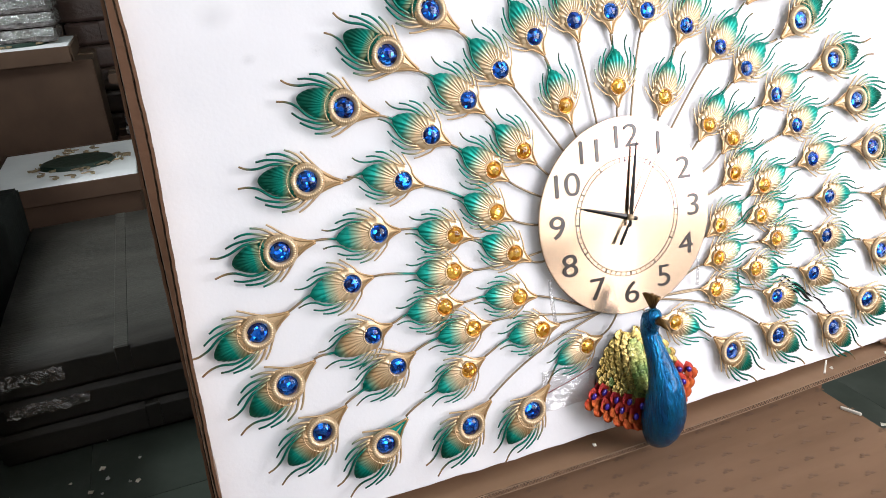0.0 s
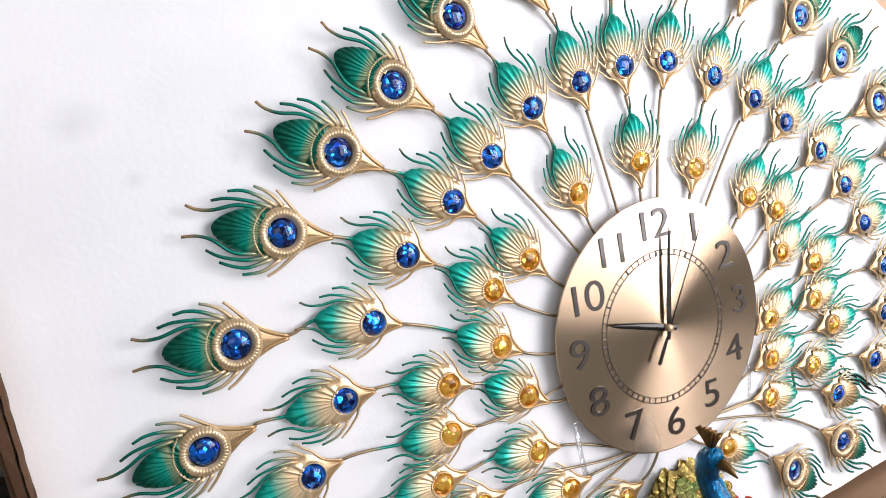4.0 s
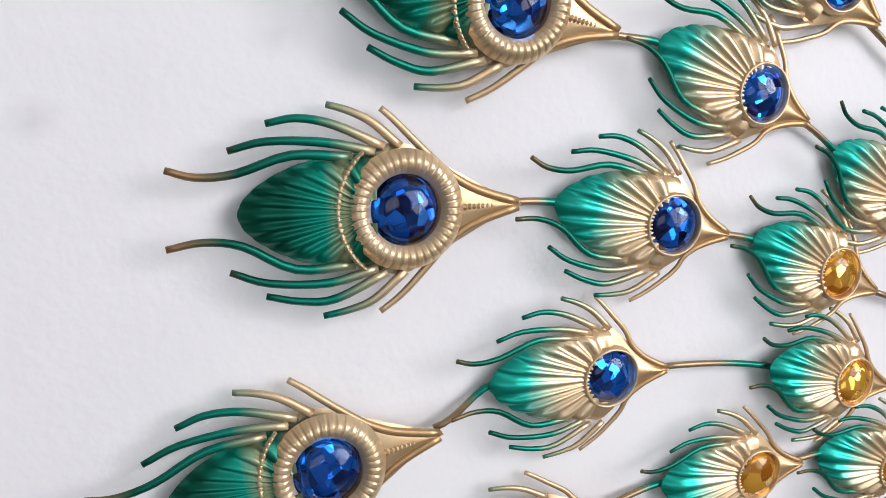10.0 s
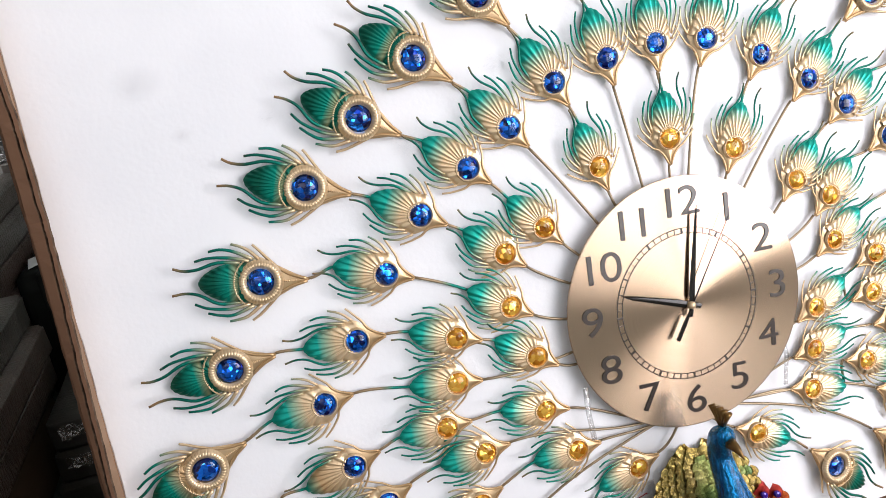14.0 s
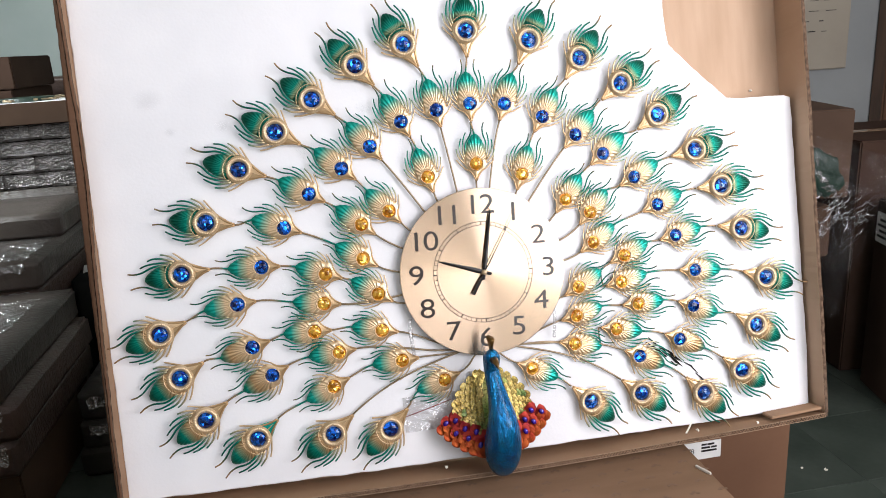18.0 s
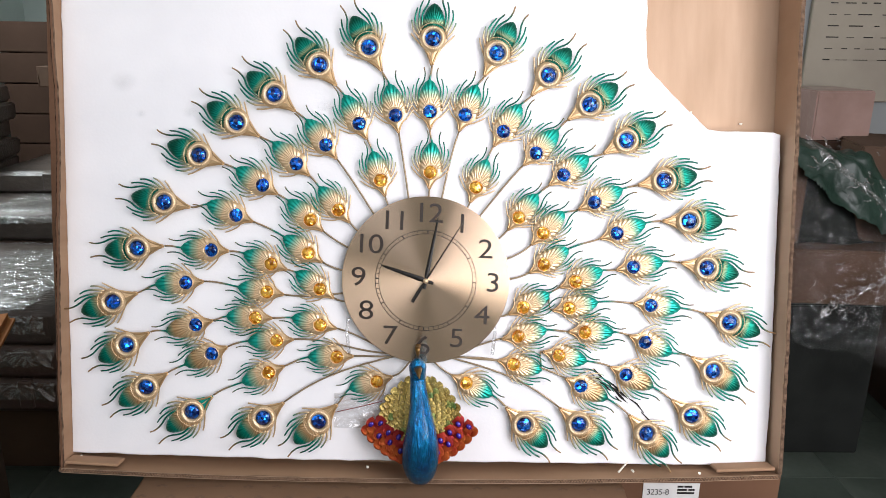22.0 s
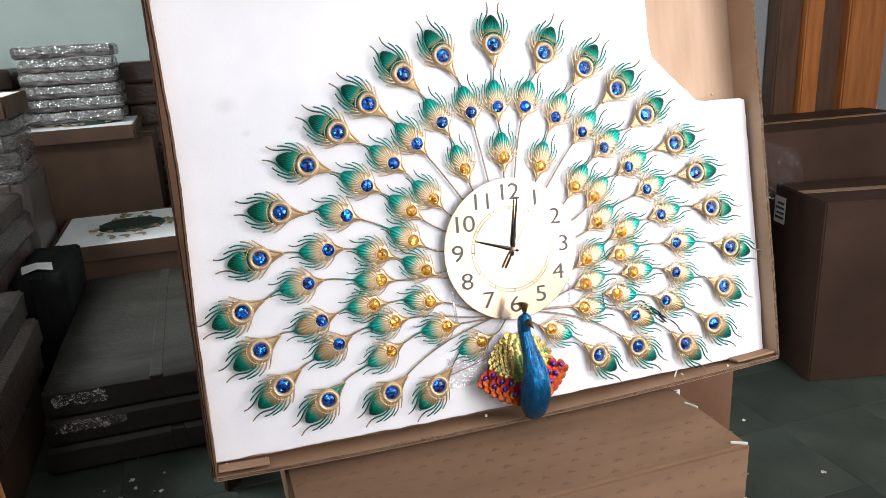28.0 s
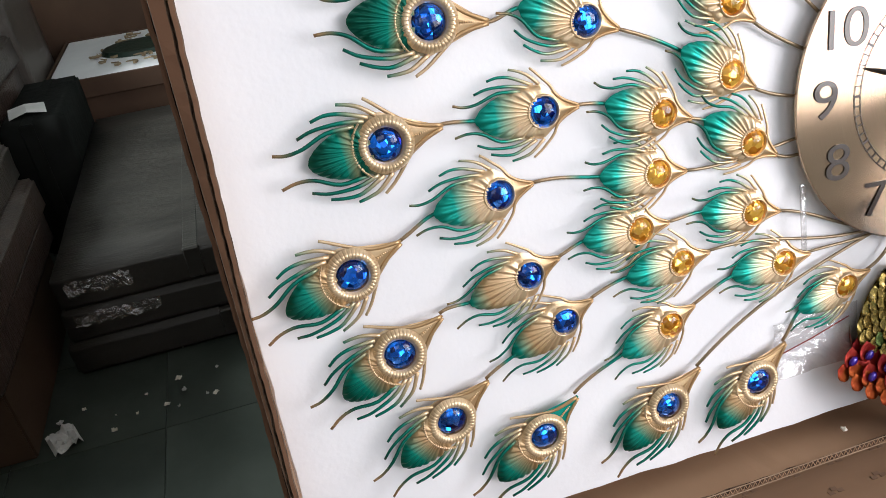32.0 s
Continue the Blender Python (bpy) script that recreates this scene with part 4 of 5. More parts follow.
for row in range(3):
    for k in range(10):
        ph = radians(-48 + 10.6 * k + (5.3 if row % 2 else 0))
        q = (0.112, 0.0985, 0.0855)[row] + 0.002 * math.sin(k * 2.3)
        if abs(ph) > radians(52) or not reddish(ph, q - 0.001):
            continue
        at = shield(ph, q - 0.0095) + Vector((0, -0.0042 - 0.0006 * row, 0))
        scale_cap(bm, at.x, at.y, at.z, 0.0084, 0.0165, ph, 2, 0.0003)
        n0 = len(bm.faces)
        g = shield(ph, q) + Vector((0, -0.0066 - 0.0006 * row, 0))
        bmesh.ops.create_icosphere(bm, subdivisions=2, radius=0.0042, matrix=Matrix.Translation(g) @ Euler((0, -ph, 0)).to_matrix().to_4x4() @ Matrix.Diagonal((0.92, 0.6, 1.2, 1)))
        bm.faces.ensure_lookup_table()
        for fc in bm.faces[n0:]:
            fc.material_index, fc.smooth = 3, True
# breast, neck and head
spine = [(0.0, -0.02, -0.303, 0.004), (0.001, -0.03, -0.299, 0.014), (0.002, -0.042, -0.287, 0.023), (0.002, -0.053, -0.265, 0.0275), (0.003, -0.06, -0.24, 0.026), (0.003, -0.062, -0.213, 0.021), (0.001, -0.057, -0.186, 0.0155), (-0.002, -0.05, -0.16, 0.0122), (-0.003, -0.047, -0.145, 0.0114), (-0.003, -0.05, -0.133, 0.0124), (-0.003, -0.055, -0.124, 0.0126), (-0.003, -0.058, -0.117, 0.0095), (-0.003, -0.057, -0.111, 0.003)]
smooth_spine = through_points([Vector(q) for q in spine], 5)
n0 = len(bm.verts)
blob(bm, [q.to_3d() for q in smooth_spine], [max(0.002, q.w) for q in smooth_spine], 44, 1.0, 0)
bm.verts.ensure_lookup_table()
for v in bm.verts[n0:]:
    if -0.295 < v.co.z < -0.15:
        a = math.atan2(v.co.x, -v.co.y - 0.035)
        v.co.y -= 0.0012 * abs(math.sin(a * 13 + 9 * noise.noise((a * 2, v.co.z * 60, 1)))) * (0.4 + abs(noise.noise((a * 5, v.co.z * 90, 7))))
blob(bm, [(-0.002, -0.064, -0.126), (-0.001, -0.074, -0.129), (0.0, -0.083, -0.136)], [0.0065, 0.0042, 0.0006], 8, 1.0, 4)
for fan in (-2, -1, 0, 1, 2):
    blob(bm, [(-0.003, -0.057 + 0.001 * fan, -0.114), (-0.003, -0.057 + 0.004 * fan, -0.103), (-0.003, -0.057 + 0.0068 * fan, -0.0925 - 0.001 * abs(fan))], [0.0018, 0.0028, 0.004], 8, 0.6, 4)
me = bpy.data.meshes.new("peacock_ornament")
bmesh.ops.recalc_face_normals(bm, faces=bm.faces)
bm.to_mesh(me)
bm.free()
for m in (M_peablue, M_scale, M_scarlet, M_violet, M_beak, M_greenleaf, M_orangegold):
    me.materials.append(m)
link("peacock_ornament", me, peacock_clock, label="enamelled peacock figure with gold scales and red, violet-dotted lower tail")

# ---- cartons, wrapped stacks and litter ----


def carton_mesh(w, d, h, mat, bevel=0.006):
    bm = bmesh.new()
    block(bm, -w / 2, w / 2, -d / 2, d / 2, 0, h, bevel, 2 if bevel < 0.02 else 5)
    return as_mesh("body", bm, mat)


def carton(name, x0, x1, y0, y1, z0, z1, mat, label, category="carton", turn=0.0, bevel=0.006, tape=True, group=""):
    w, d, h = x1 - x0, y1 - y0, z1 - z0
    t = thing(name, label, category, Matrix.Translation(((x0 + x1) / 2, (y0 + y1) / 2, z0)) @ Euler((0, 0, radians(turn))).to_matrix().to_4x4(), group)
    link("body", carton_mesh(w, d, h, mat, bevel), t)
    if tape:
        bm = bmesh.new()
        block(bm, -w / 2 + 0.004, w / 2 - 0.004, -0.025, 0.025, h - 0.001, h + 0.0012)
        part("tape", bm, M_tape, t, "strip of packing tape")
    return t


def wrapped(name, x0, x1, y0, y1, z0, z1, mat, label, category="wrapped box", group="", turn=0.0, rumple=0.006, seed=0):
    """A flat carton in plastic film: bulging faces, creases and pinched corners."""
    w, d, h = x1 - x0, y1 - y0, z1 - z0
    t = thing(name, label, category, Matrix.Translation(((x0 + x1) / 2, (y0 + y1) / 2, z0)) @ Euler((0, 0, radians(turn))).to_matrix().to_4x4(), group)
    bm = bmesh.new()
    block(bm, -w / 2, w / 2, -d / 2, d / 2, 0, h)
    bmesh.ops.subdivide_edges(bm, edges=bm.edges[:], cuts=5, use_grid_fill=True)
    for v in bm.verts:
        p = v.co
        k = Vector((noise.noise((p.x * 7 + seed, p.y * 7, p.z * 11)), noise.noise((p.x * 7, p.y * 7 + seed, p.z * 11 + 5)), noise.noise((p.x * 6, p.y * 6, p.z * 9 + seed))))
        v.co = p + k * rumple
        v.co.z = min(max(v.co.z, 0.0), h)
    es = [e for e in bm.edges if len(e.link_faces) == 2 and e.calc_face_angle(0) > 1.0]
    bmesh.ops.bevel(bm, geom=es, offset=min(0.01, h * 0.2), segments=2, affect="EDGES")
    part("film_cover", bm, mat, t, smooth=True)
    sx2 = w * (0.1 + 0.3 * math.sin(seed * 1.7))
    part("tape_band", block(bmesh.new(), sx2 - 0.024, sx2 + 0.024, -d / 2 - 0.0085, d / 2, h * 0.15, h + 0.0015, 0.004), mat, t, "strip of clear tape")
    return t


def film_folds(parent, xa, xb, y, z, drop, seed, count=None):
    """Loose crumpled folds of clear film along the front edge of a wrapped box (in its own measure)."""
    rng = random.Random(seed)
    n = count or int((xb - xa) / 0.012)
    bm = bmesh.new()
    grid(bm, [[(xa + (xb - xa) * i / n + rng.uniform(-0.005, 0.005), y - 0.006 + rng.uniform(-0.006, 0.006) - 0.003 * j, z + 0.004 - drop * j / 3 + rng.uniform(-0.005, 0.005)) for j in range(4)] for i in range(n + 1)])
    part("film_fold", bm, M_glint, parent, "crumpled edge of clear film")


def film_top(parent, xa, xb, ya, yb, z, seed):
    """A finely wrinkled patch of film on top of a wrapped box."""
    bm = bmesh.new()
    nx, ny = 40, 60
    grid(bm, [[(xa + (xb - xa) * i / nx + 0.02 * noise.noise((j * 0.2, seed, 1)), ya + (yb - ya) * j / ny, z + 0.0035 * noise.noise((i * 0.11, j * 0.9, seed)) + 0.002 * noise.noise((i * 0.5, j * 0.6, seed + 4))) for j in range(ny + 1)] for i in range(nx + 1)])
    part("film_top", bm, M_sheen, parent, "finely wrinkled clear film")


def tray(name, x0, x1, y0, y1, z0, z1, label, seed):
    """A shallow open box with a white sheet and a gilt scroll clock in it."""
    t = thing(name, label, "boxed clock", Matrix.Translation(((x0 + x1) / 2, (y0 + y1) / 2, z0)))
    w, d, h = (x1 - x0) / 2, (y1 - y0) / 2, z1 - z0
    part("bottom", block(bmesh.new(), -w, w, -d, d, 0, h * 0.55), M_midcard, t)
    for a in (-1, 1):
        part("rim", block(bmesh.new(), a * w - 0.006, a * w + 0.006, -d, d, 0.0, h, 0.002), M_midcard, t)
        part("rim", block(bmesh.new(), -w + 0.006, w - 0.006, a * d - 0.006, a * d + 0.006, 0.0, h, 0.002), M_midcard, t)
    part("white_sheet", block(bmesh.new(), -w + 0.012, w - 0.012, -d + 0.012, d - 0.012, h * 0.55, h * 0.96, 0.004), M_foam, t)
    rng = random.Random(seed)
    bm = bmesh.new()
    bmesh.ops.create_cone(bm, cap_ends=True, segments=28, radius1=min(w, d) * 0.42, radius2=min(w, d) * 0.38, depth=0.02, matrix=Matrix.Translation((0.05, 0, h * 0.96 + 0.01)) @ Matrix.Diagonal((1.3, 1, 1, 1)))
    part("face", bm, M_green, t, "dark oval clock face")
    for k in range(26):
        bm = bmesh.new()
        a = rng.uniform(0, 6.28)
        q = rng.uniform(0.5, 0.88)
        x, y = 0.05 + math.cos(a) * w * q * 0.9, math.sin(a) * d * q * 0.9
        pts = [Vector((x + 0.035 * s * math.cos(a + 1 + 1.8 * s), y + 0.035 * s * math.sin(a + 1 + 1.8 * s), h * 0.96 + 0.012)) for s in (0, 0.4, 0.8, 1.2, 1.6)]
        tube(bm, pts, [0.006, 0.007, 0.006, 0.005, 0.003], 5)
        part("scroll", bm, M_stem, t)
    return t


def bars(parent, x, y, z, m, rows, high, mat):
    """Unreadable print as plain bars: rows of (from, to)."""
    for k, row in enumerate(rows):
        for a, b in row:
            part("print", block(bmesh.new(), x + a, x + b, y - 0.0006, y, z - k * high * 1.7 - high, z - k * high * 1.7), mat, parent, m=m)


# under the clock: the large carton behind and the lower carton in front
support = carton("front_carton", -0.44, 0.322, -0.288, 0.19, 0.716, 0.832, M_kraft, "flat brown carton with rows of faint print under the clock box", tape=False)
bm = bmesh.new()
for i in range(17):
    for j in range(9):
        x, y = -0.362 + i * 0.0445 + (j % 2) * 0.022, -0.222 + j * 0.027
        for s in (-1, 0, 1):
            block(bm, x - 0.0028 + s * 0.0045, x + 0.0028 + s * 0.0045, y + 0.003 * (s == 0), y + 0.0035 + 0.003 * (s == 0), 0.1161, 0.1166)
    for j in range(3):
        x, z = -0.362 + i * 0.0445 + (j % 2) * 0.022, 0.025 + j * 0.032
        for s in (-1, 0, 1):
            block(bm, x - 0.0028 + s * 0.0045, x + 0.0028 + s * 0.0045, -0.2396, -0.2391, z + 0.003 * (s == 0), z + 0.0035 + 0.003 * (s == 0))
tagged(part("faint_print", bm, M_faded, support, "rows of small faded print"), kind="stuff")
for x, y, a in ((0.368, -0.09, 25), (0.362, -0.23, 60)):
    part("tape_scrap", block(bmesh.new(), -0.0016, 0.0016, -0.014, 0.014, 0, 0.005, 0.001), M_chip, support, "pale scrap of torn tape", m=Matrix.Translation((x, y, 0.1155)) @ Euler((0, 0, radians(a))).to_matrix().to_4x4())
carton("lower_carton", -0.41, 0.262, -0.25, 0.17, 0, 0.715, M_kraft, "plain brown carton carrying the printed carton", tape=False)
back_carton = carton("labelled_carton", -0.4, 0.742, 0.25, 0.85, 0, 0.66, M_darkcard, "big dark brown carton with a white paper label", tape=False)
lab = part("paper_label", block(bmesh.new(), 0.285, 0.402, -0.3018, -0.2996, 0.582, 0.624), M_paper, back_carton, "white printed label")
words("label_text", "3235-8", 0.019, Matrix.Translation((0.316, -0.3022, 0.603)) @ UP, M_black, lab, 0.0002)
bars(lab, 0.356, -0.3016, 0.619, None, [[(0, 0.012), (0.014, 0.03)], [(0, 0.02), (0.023, 0.036)], [(0, 0.036)]], 0.0045, M_black)
for k in range(7):
    part("print", block(bmesh.new(), 0.1 + k * 0.05, 0.135 + k * 0.05, -0.3008, -0.2997, 0.42, 0.432), M_black, back_carton)

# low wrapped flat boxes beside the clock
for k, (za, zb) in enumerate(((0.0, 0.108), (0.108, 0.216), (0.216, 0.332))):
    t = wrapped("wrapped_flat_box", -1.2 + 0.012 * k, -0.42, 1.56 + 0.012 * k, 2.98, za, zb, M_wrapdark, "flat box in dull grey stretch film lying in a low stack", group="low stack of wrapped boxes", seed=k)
    if k:
        film_folds(t, -0.34, -0.04 - 0.06 * k, -0.715, 0.1, 0.026 + 0.008 * k, k)
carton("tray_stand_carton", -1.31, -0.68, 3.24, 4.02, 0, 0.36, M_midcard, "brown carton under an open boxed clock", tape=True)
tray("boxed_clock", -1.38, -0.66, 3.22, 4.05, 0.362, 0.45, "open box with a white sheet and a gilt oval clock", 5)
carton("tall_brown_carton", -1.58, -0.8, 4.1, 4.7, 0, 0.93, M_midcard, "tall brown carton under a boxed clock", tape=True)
tray("boxed_clock", -1.62, -0.9, 4.06, 4.72, 0.93, 1.02, "open box with a pale sheet and a gilt scroll clock", 9)
for k in range(6):
    t = wrapped("film_wrapped_box", -1.56 + 0.014 * math.sin(k * 2.1), -0.97 + 0.014 * math.sin(k * 1.3), 4.3, 4.7, 1.03 + k * 0.085, 1.03 + k * 0.085 + 0.08, M_foil, "flat box in shiny crumpled silver film in a tall stack", group="stack of silver wrapped boxes", seed=20 + k, rumple=0.01)
    film_folds(t, -0.28, 0.28, -0.2, 0.074, 0.045, 200 + k, 40)
for j, (xa, xb) in enumerate(((-3.3, -2.5), (-2.45, -1.7), (-1.68, -1.0), (-0.98, -0.2))):
    for k in range(9):
        wrapped("dark_wrapped_box", xa + 0.02 * math.sin(j * 3 + k), xb + 0.02 * math.sin(j + k * 2), 4.85, 5.25, k * 0.155, k * 0.155 + 0.148, M_brownwrap, "dark film-wrapped flat box in the far row of stacks", group="far stacks of wrapped boxes", seed=j * 10 + k)
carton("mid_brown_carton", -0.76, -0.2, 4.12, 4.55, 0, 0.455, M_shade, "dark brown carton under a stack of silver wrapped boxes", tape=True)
carton("flat_top_carton", -0.74, -0.3, 4.12, 4.45, 0.77, 0.83, M_midcard, "flat brown carton lying on the silver wrapped boxes", tape=True)
for k in range(5):
    t = wrapped("film_wrapped_box", -0.71 + 0.012 * k, -0.25, 4.1, 4.42, 0.457 + k * 0.0625, 0.457 + k * 0.0625 + 0.06, M_foil, "small flat box in shiny crumpled silver film", group="small stack of silver wrapped boxes", seed=50 + k, rumple=0.008)
    film_folds(t, -0.2, 0.2, -0.16, 0.054, 0.045, 200 + k, 40)

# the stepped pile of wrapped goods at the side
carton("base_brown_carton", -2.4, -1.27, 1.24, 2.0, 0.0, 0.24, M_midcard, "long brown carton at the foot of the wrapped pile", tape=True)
for k in range(3):
    t = wrapped("wrapped_flat_box", -2.45, -1.25 + 0.02 * math.sin(k * 2), 1.2 + 0.01 * k, 2.05, 0.24 + k * 0.12, 0.24 + k * 0.12 + 0.117, M_brownwrap if k < 2 else M_wrap, "flat box in creased clear film over brown card", group="stepped pile of wrapped boxes", seed=60 + k)
    film_folds(t, 0.12, 0.58, -0.425, 0.11, 0.06, 160 + k, 24)
    if k == 2:
        film_top(t, 0.1, 0.5, -0.4, 0.3, 0.122, 5)
for k in range(6):
    t = wrapped("wrapped_flat_box", -3.3, -1.41 + 0.015 * math.sin(k * 3), 2.07, 3.1, k * 0.12, k * 0.12 + 0.117, M_wrap if k > 4 else M_brownwrap, "flat box in creased clear film over brown card", group="stepped pile of wrapped boxes", seed=70 + k)
    if k > 3:
        film_folds(t, 0.25, 0.91, -0.515, 0.11, 0.03, 170 + k)
    if k == 5:
        film_top(t, 0.35, 0.9, -0.48, 0.2, 0.122, 7)
for k in range(5):
    t = wrapped("wrapped_flat_box", -3.15 + 0.02 * math.sin(k), -2.32 + 0.025 * math.sin(k * 2.4), 2.36, 3.08, 0.72 + k * 0.097, 0.72 + k * 0.097 + 0.094, M_wrap, "thick box in grey stretch film in a short stack", group="grey wrapped stack", seed=80 + k, rumple=0.01, turn=9)
    film_folds(t, -0.35, 0.4, -0.36, 0.088, 0.03, 180 + k)
wrapped("wrapped_flat_box", -2.02, -1.4, 3.12, 3.7, 0, 0.85, M_wrap, "bulky box in grey film behind the pile", seed=90)
wrapped("wrapped_flat_box", -2.2, -1.42, 2.5, 3.08, 0.72, 0.82, M_wrap, "flat box in grey film lying on the pile", seed=91)
for k in range(4):
    wrapped("film_wrapped_box", -2.1 + 0.02 * math.sin(k * 2), -1.42, 3.14, 3.66, 0.85 + k * 0.085, 0.85 + k * 0.085 + 0.08, M_foil, "flat box in shiny film on the pile", group="shiny boxes on the pile", seed=95 + k, rumple=0.008)
tray("boxed_clock", -2.2, -1.42, 3.12, 3.68, 1.19, 1.3, "open brown box with a white sheet and dark scrollwork", 14)
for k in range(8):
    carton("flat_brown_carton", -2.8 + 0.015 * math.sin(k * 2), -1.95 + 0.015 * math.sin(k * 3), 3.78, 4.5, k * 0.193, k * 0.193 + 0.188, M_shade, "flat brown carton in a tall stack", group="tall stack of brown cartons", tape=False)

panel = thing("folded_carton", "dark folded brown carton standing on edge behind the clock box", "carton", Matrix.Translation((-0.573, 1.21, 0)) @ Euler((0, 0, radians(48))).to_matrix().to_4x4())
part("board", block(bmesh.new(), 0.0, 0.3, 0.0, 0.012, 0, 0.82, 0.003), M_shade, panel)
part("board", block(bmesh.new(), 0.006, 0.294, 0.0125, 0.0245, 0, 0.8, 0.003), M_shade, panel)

# the low brown table-height carton close to the walker
near = thing("orange_brown_carton", "worn orange-brown carton lid with rounded corners on a shade-dark body", "carton", Matrix.Translation((-1.38, 0.32, 0)) @ Euler((0, 0, radians(19.5))).to_matrix().to_4x4())
part("lid", block(bmesh.new(), -0.44, 0.385, -0.78, 0.46, 0.7, 0.74, 0.016, 4), M_orange, near, "orange-brown lid with soft rounded edges")
# Inset and dark brown to give the shaded side below the lid.
part("body", block(bmesh.new(), -0.4, 0.31, -0.7, 0.4, 0, 0.7, 0.006), M_shade, near, "inset carton body, coloured dark for its shaded side")
part("flap_seam", block(bmesh.new(), -0.435, 0.38, -0.162, -0.158, 0.7385, 0.7405), M_shade, near, "dark seam between the closed flaps")


def cloth(name, x0, x1, y0, y1, z, fall, mat, label, category, seed, n=26, ragged=0.0, slope=0.0):
    """A crumpled sheet draped over the front of the pile; ragged trims its outline, slope lets it sink to the right."""
    t = thing(name, label, category)
    bm = bmesh.new()
    vs = {}
    for i in range(n + 1):
        for j in range(n + 1):
            u, v = i / n, j / n
            x, y = x0 + (x1 - x0) * u, y0 + (y1 - y0) * v
            k = noise.noise((x * 4.5, y * 4.5, seed)) * 0.06 + noise.noise((x * 13, y * 13, seed + 3)) * 0.03 + abs(noise.noise((x * 24, y * 20, seed + 5))) * 0.02
            d = max(0.0, 0.5 - v) / 0.5
            p = (x + 0.05 * noise.noise((x * 5, y * 7, seed + 9)), y + 0.16 * d + 0.03 * noise.noise((x * 9, y * 9, seed + 2)), z - fall * d ** 1.2 + k - slope * u)
            out = math.hypot((u - 0.5) * 2, (v - 0.5) * 2) * ragged + 0.35 * ragged * noise.noise((u * 3, v * 3, seed))
            if out < 1.0:
                vs[i, j] = bm.verts.new(p)
    for (i, j), q in vs.items():
        ring = [vs.get(c) for c in ((i, j), (i + 1, j), (i + 1, j + 1), (i, j + 1))]
        if all(ring):
            bm.faces.new(ring)
    part("sheet", bm, mat, t, smooth=True)
    return t


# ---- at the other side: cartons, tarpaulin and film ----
# Shade over this pile is put into the dark colours of its cartons.
carton("lower_pile_carton", 1.0, 1.62, 1.38, 1.95, 0.0, 0.6, M_dark, "carton at the foot of a pile, toned near black for shade", tape=True)
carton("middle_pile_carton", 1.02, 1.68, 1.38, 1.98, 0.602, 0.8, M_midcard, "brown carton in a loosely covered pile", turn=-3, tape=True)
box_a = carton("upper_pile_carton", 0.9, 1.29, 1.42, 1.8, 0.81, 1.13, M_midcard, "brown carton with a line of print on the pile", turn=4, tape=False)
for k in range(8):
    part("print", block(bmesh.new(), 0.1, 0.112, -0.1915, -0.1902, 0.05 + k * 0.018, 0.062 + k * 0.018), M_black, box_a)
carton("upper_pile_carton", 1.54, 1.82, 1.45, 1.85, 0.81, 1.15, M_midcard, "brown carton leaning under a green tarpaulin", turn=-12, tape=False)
cloth("dark_tarpaulin", 1.12, 1.6, 1.28, 1.74, 1.11, 0.5, M_dark, "dark crumpled tarpaulin over the middle of the pile", "tarpaulin", 17, 26, 0.85, 0.08)
small = carton("small_carton", 1.42, 1.66, 1.74, 2.0, 1.135, 1.32, M_pinkcard, "small brown carton in clear film on top of the pile", turn=8, tape=False)
carton("small_carton_stand", 1.3, 1.68, 1.72, 2.0, 0.81, 1.133, M_shade, "dark brown carton under the small one", tape=True)


cloth("green_tarpaulin", 1.2, 1.72, 1.19, 1.7, 1.2, 0.16, M_green, "crumpled dark green tarpaulin over the pile", "tarpaulin", 3, 64, 0.88, 0.22)
film = cloth("clear_film_sheet", 0.98, 2.0, 1.14, 1.72, 1.16, 0.62, M_film, "crumpled clear plastic film hanging over the pile", "plastic film", 11, 64, 0.9, 0.22)


def crease(way, wide, seed):
    """A bright, crinkled fold in the film, running through the given places."""
    rng = random.Random(seed)
    bm = bmesh.new()
    pts = through_points([Vector(p) for p in way], 14)
    grid(bm, [[p + Vector((rng.uniform(-0.006, 0.006), rng.uniform(-0.012, 0.012), (j / 3 - 0.5) * wide * (0.5 + 0.5 * math.sin(k * 0.7 + seed) ** 2) + rng.uniform(-0.004, 0.004))) for j in range(4)] for k, p in enumerate(pts)])
    part("film_fold", bm, M_glint, film, "bright fold in the film")


crease([(1.21, 1.3, 1.2), (1.37, 1.29, 1.075), (1.51, 1.28, 0.965), (1.6, 1.28, 0.875)], 0.03, 1)
crease([(1.6, 1.28, 0.875), (1.62, 1.275, 0.82), (1.6, 1.275, 0.765), (1.5, 1.27, 0.715), (1.39, 1.27, 0.665), (1.33, 1.27, 0.59)], 0.035, 2)
crease([(1.6, 1.28, 0.78), (1.67, 1.28, 0.77), (1.745, 1.28, 0.755)], 0.02, 3)


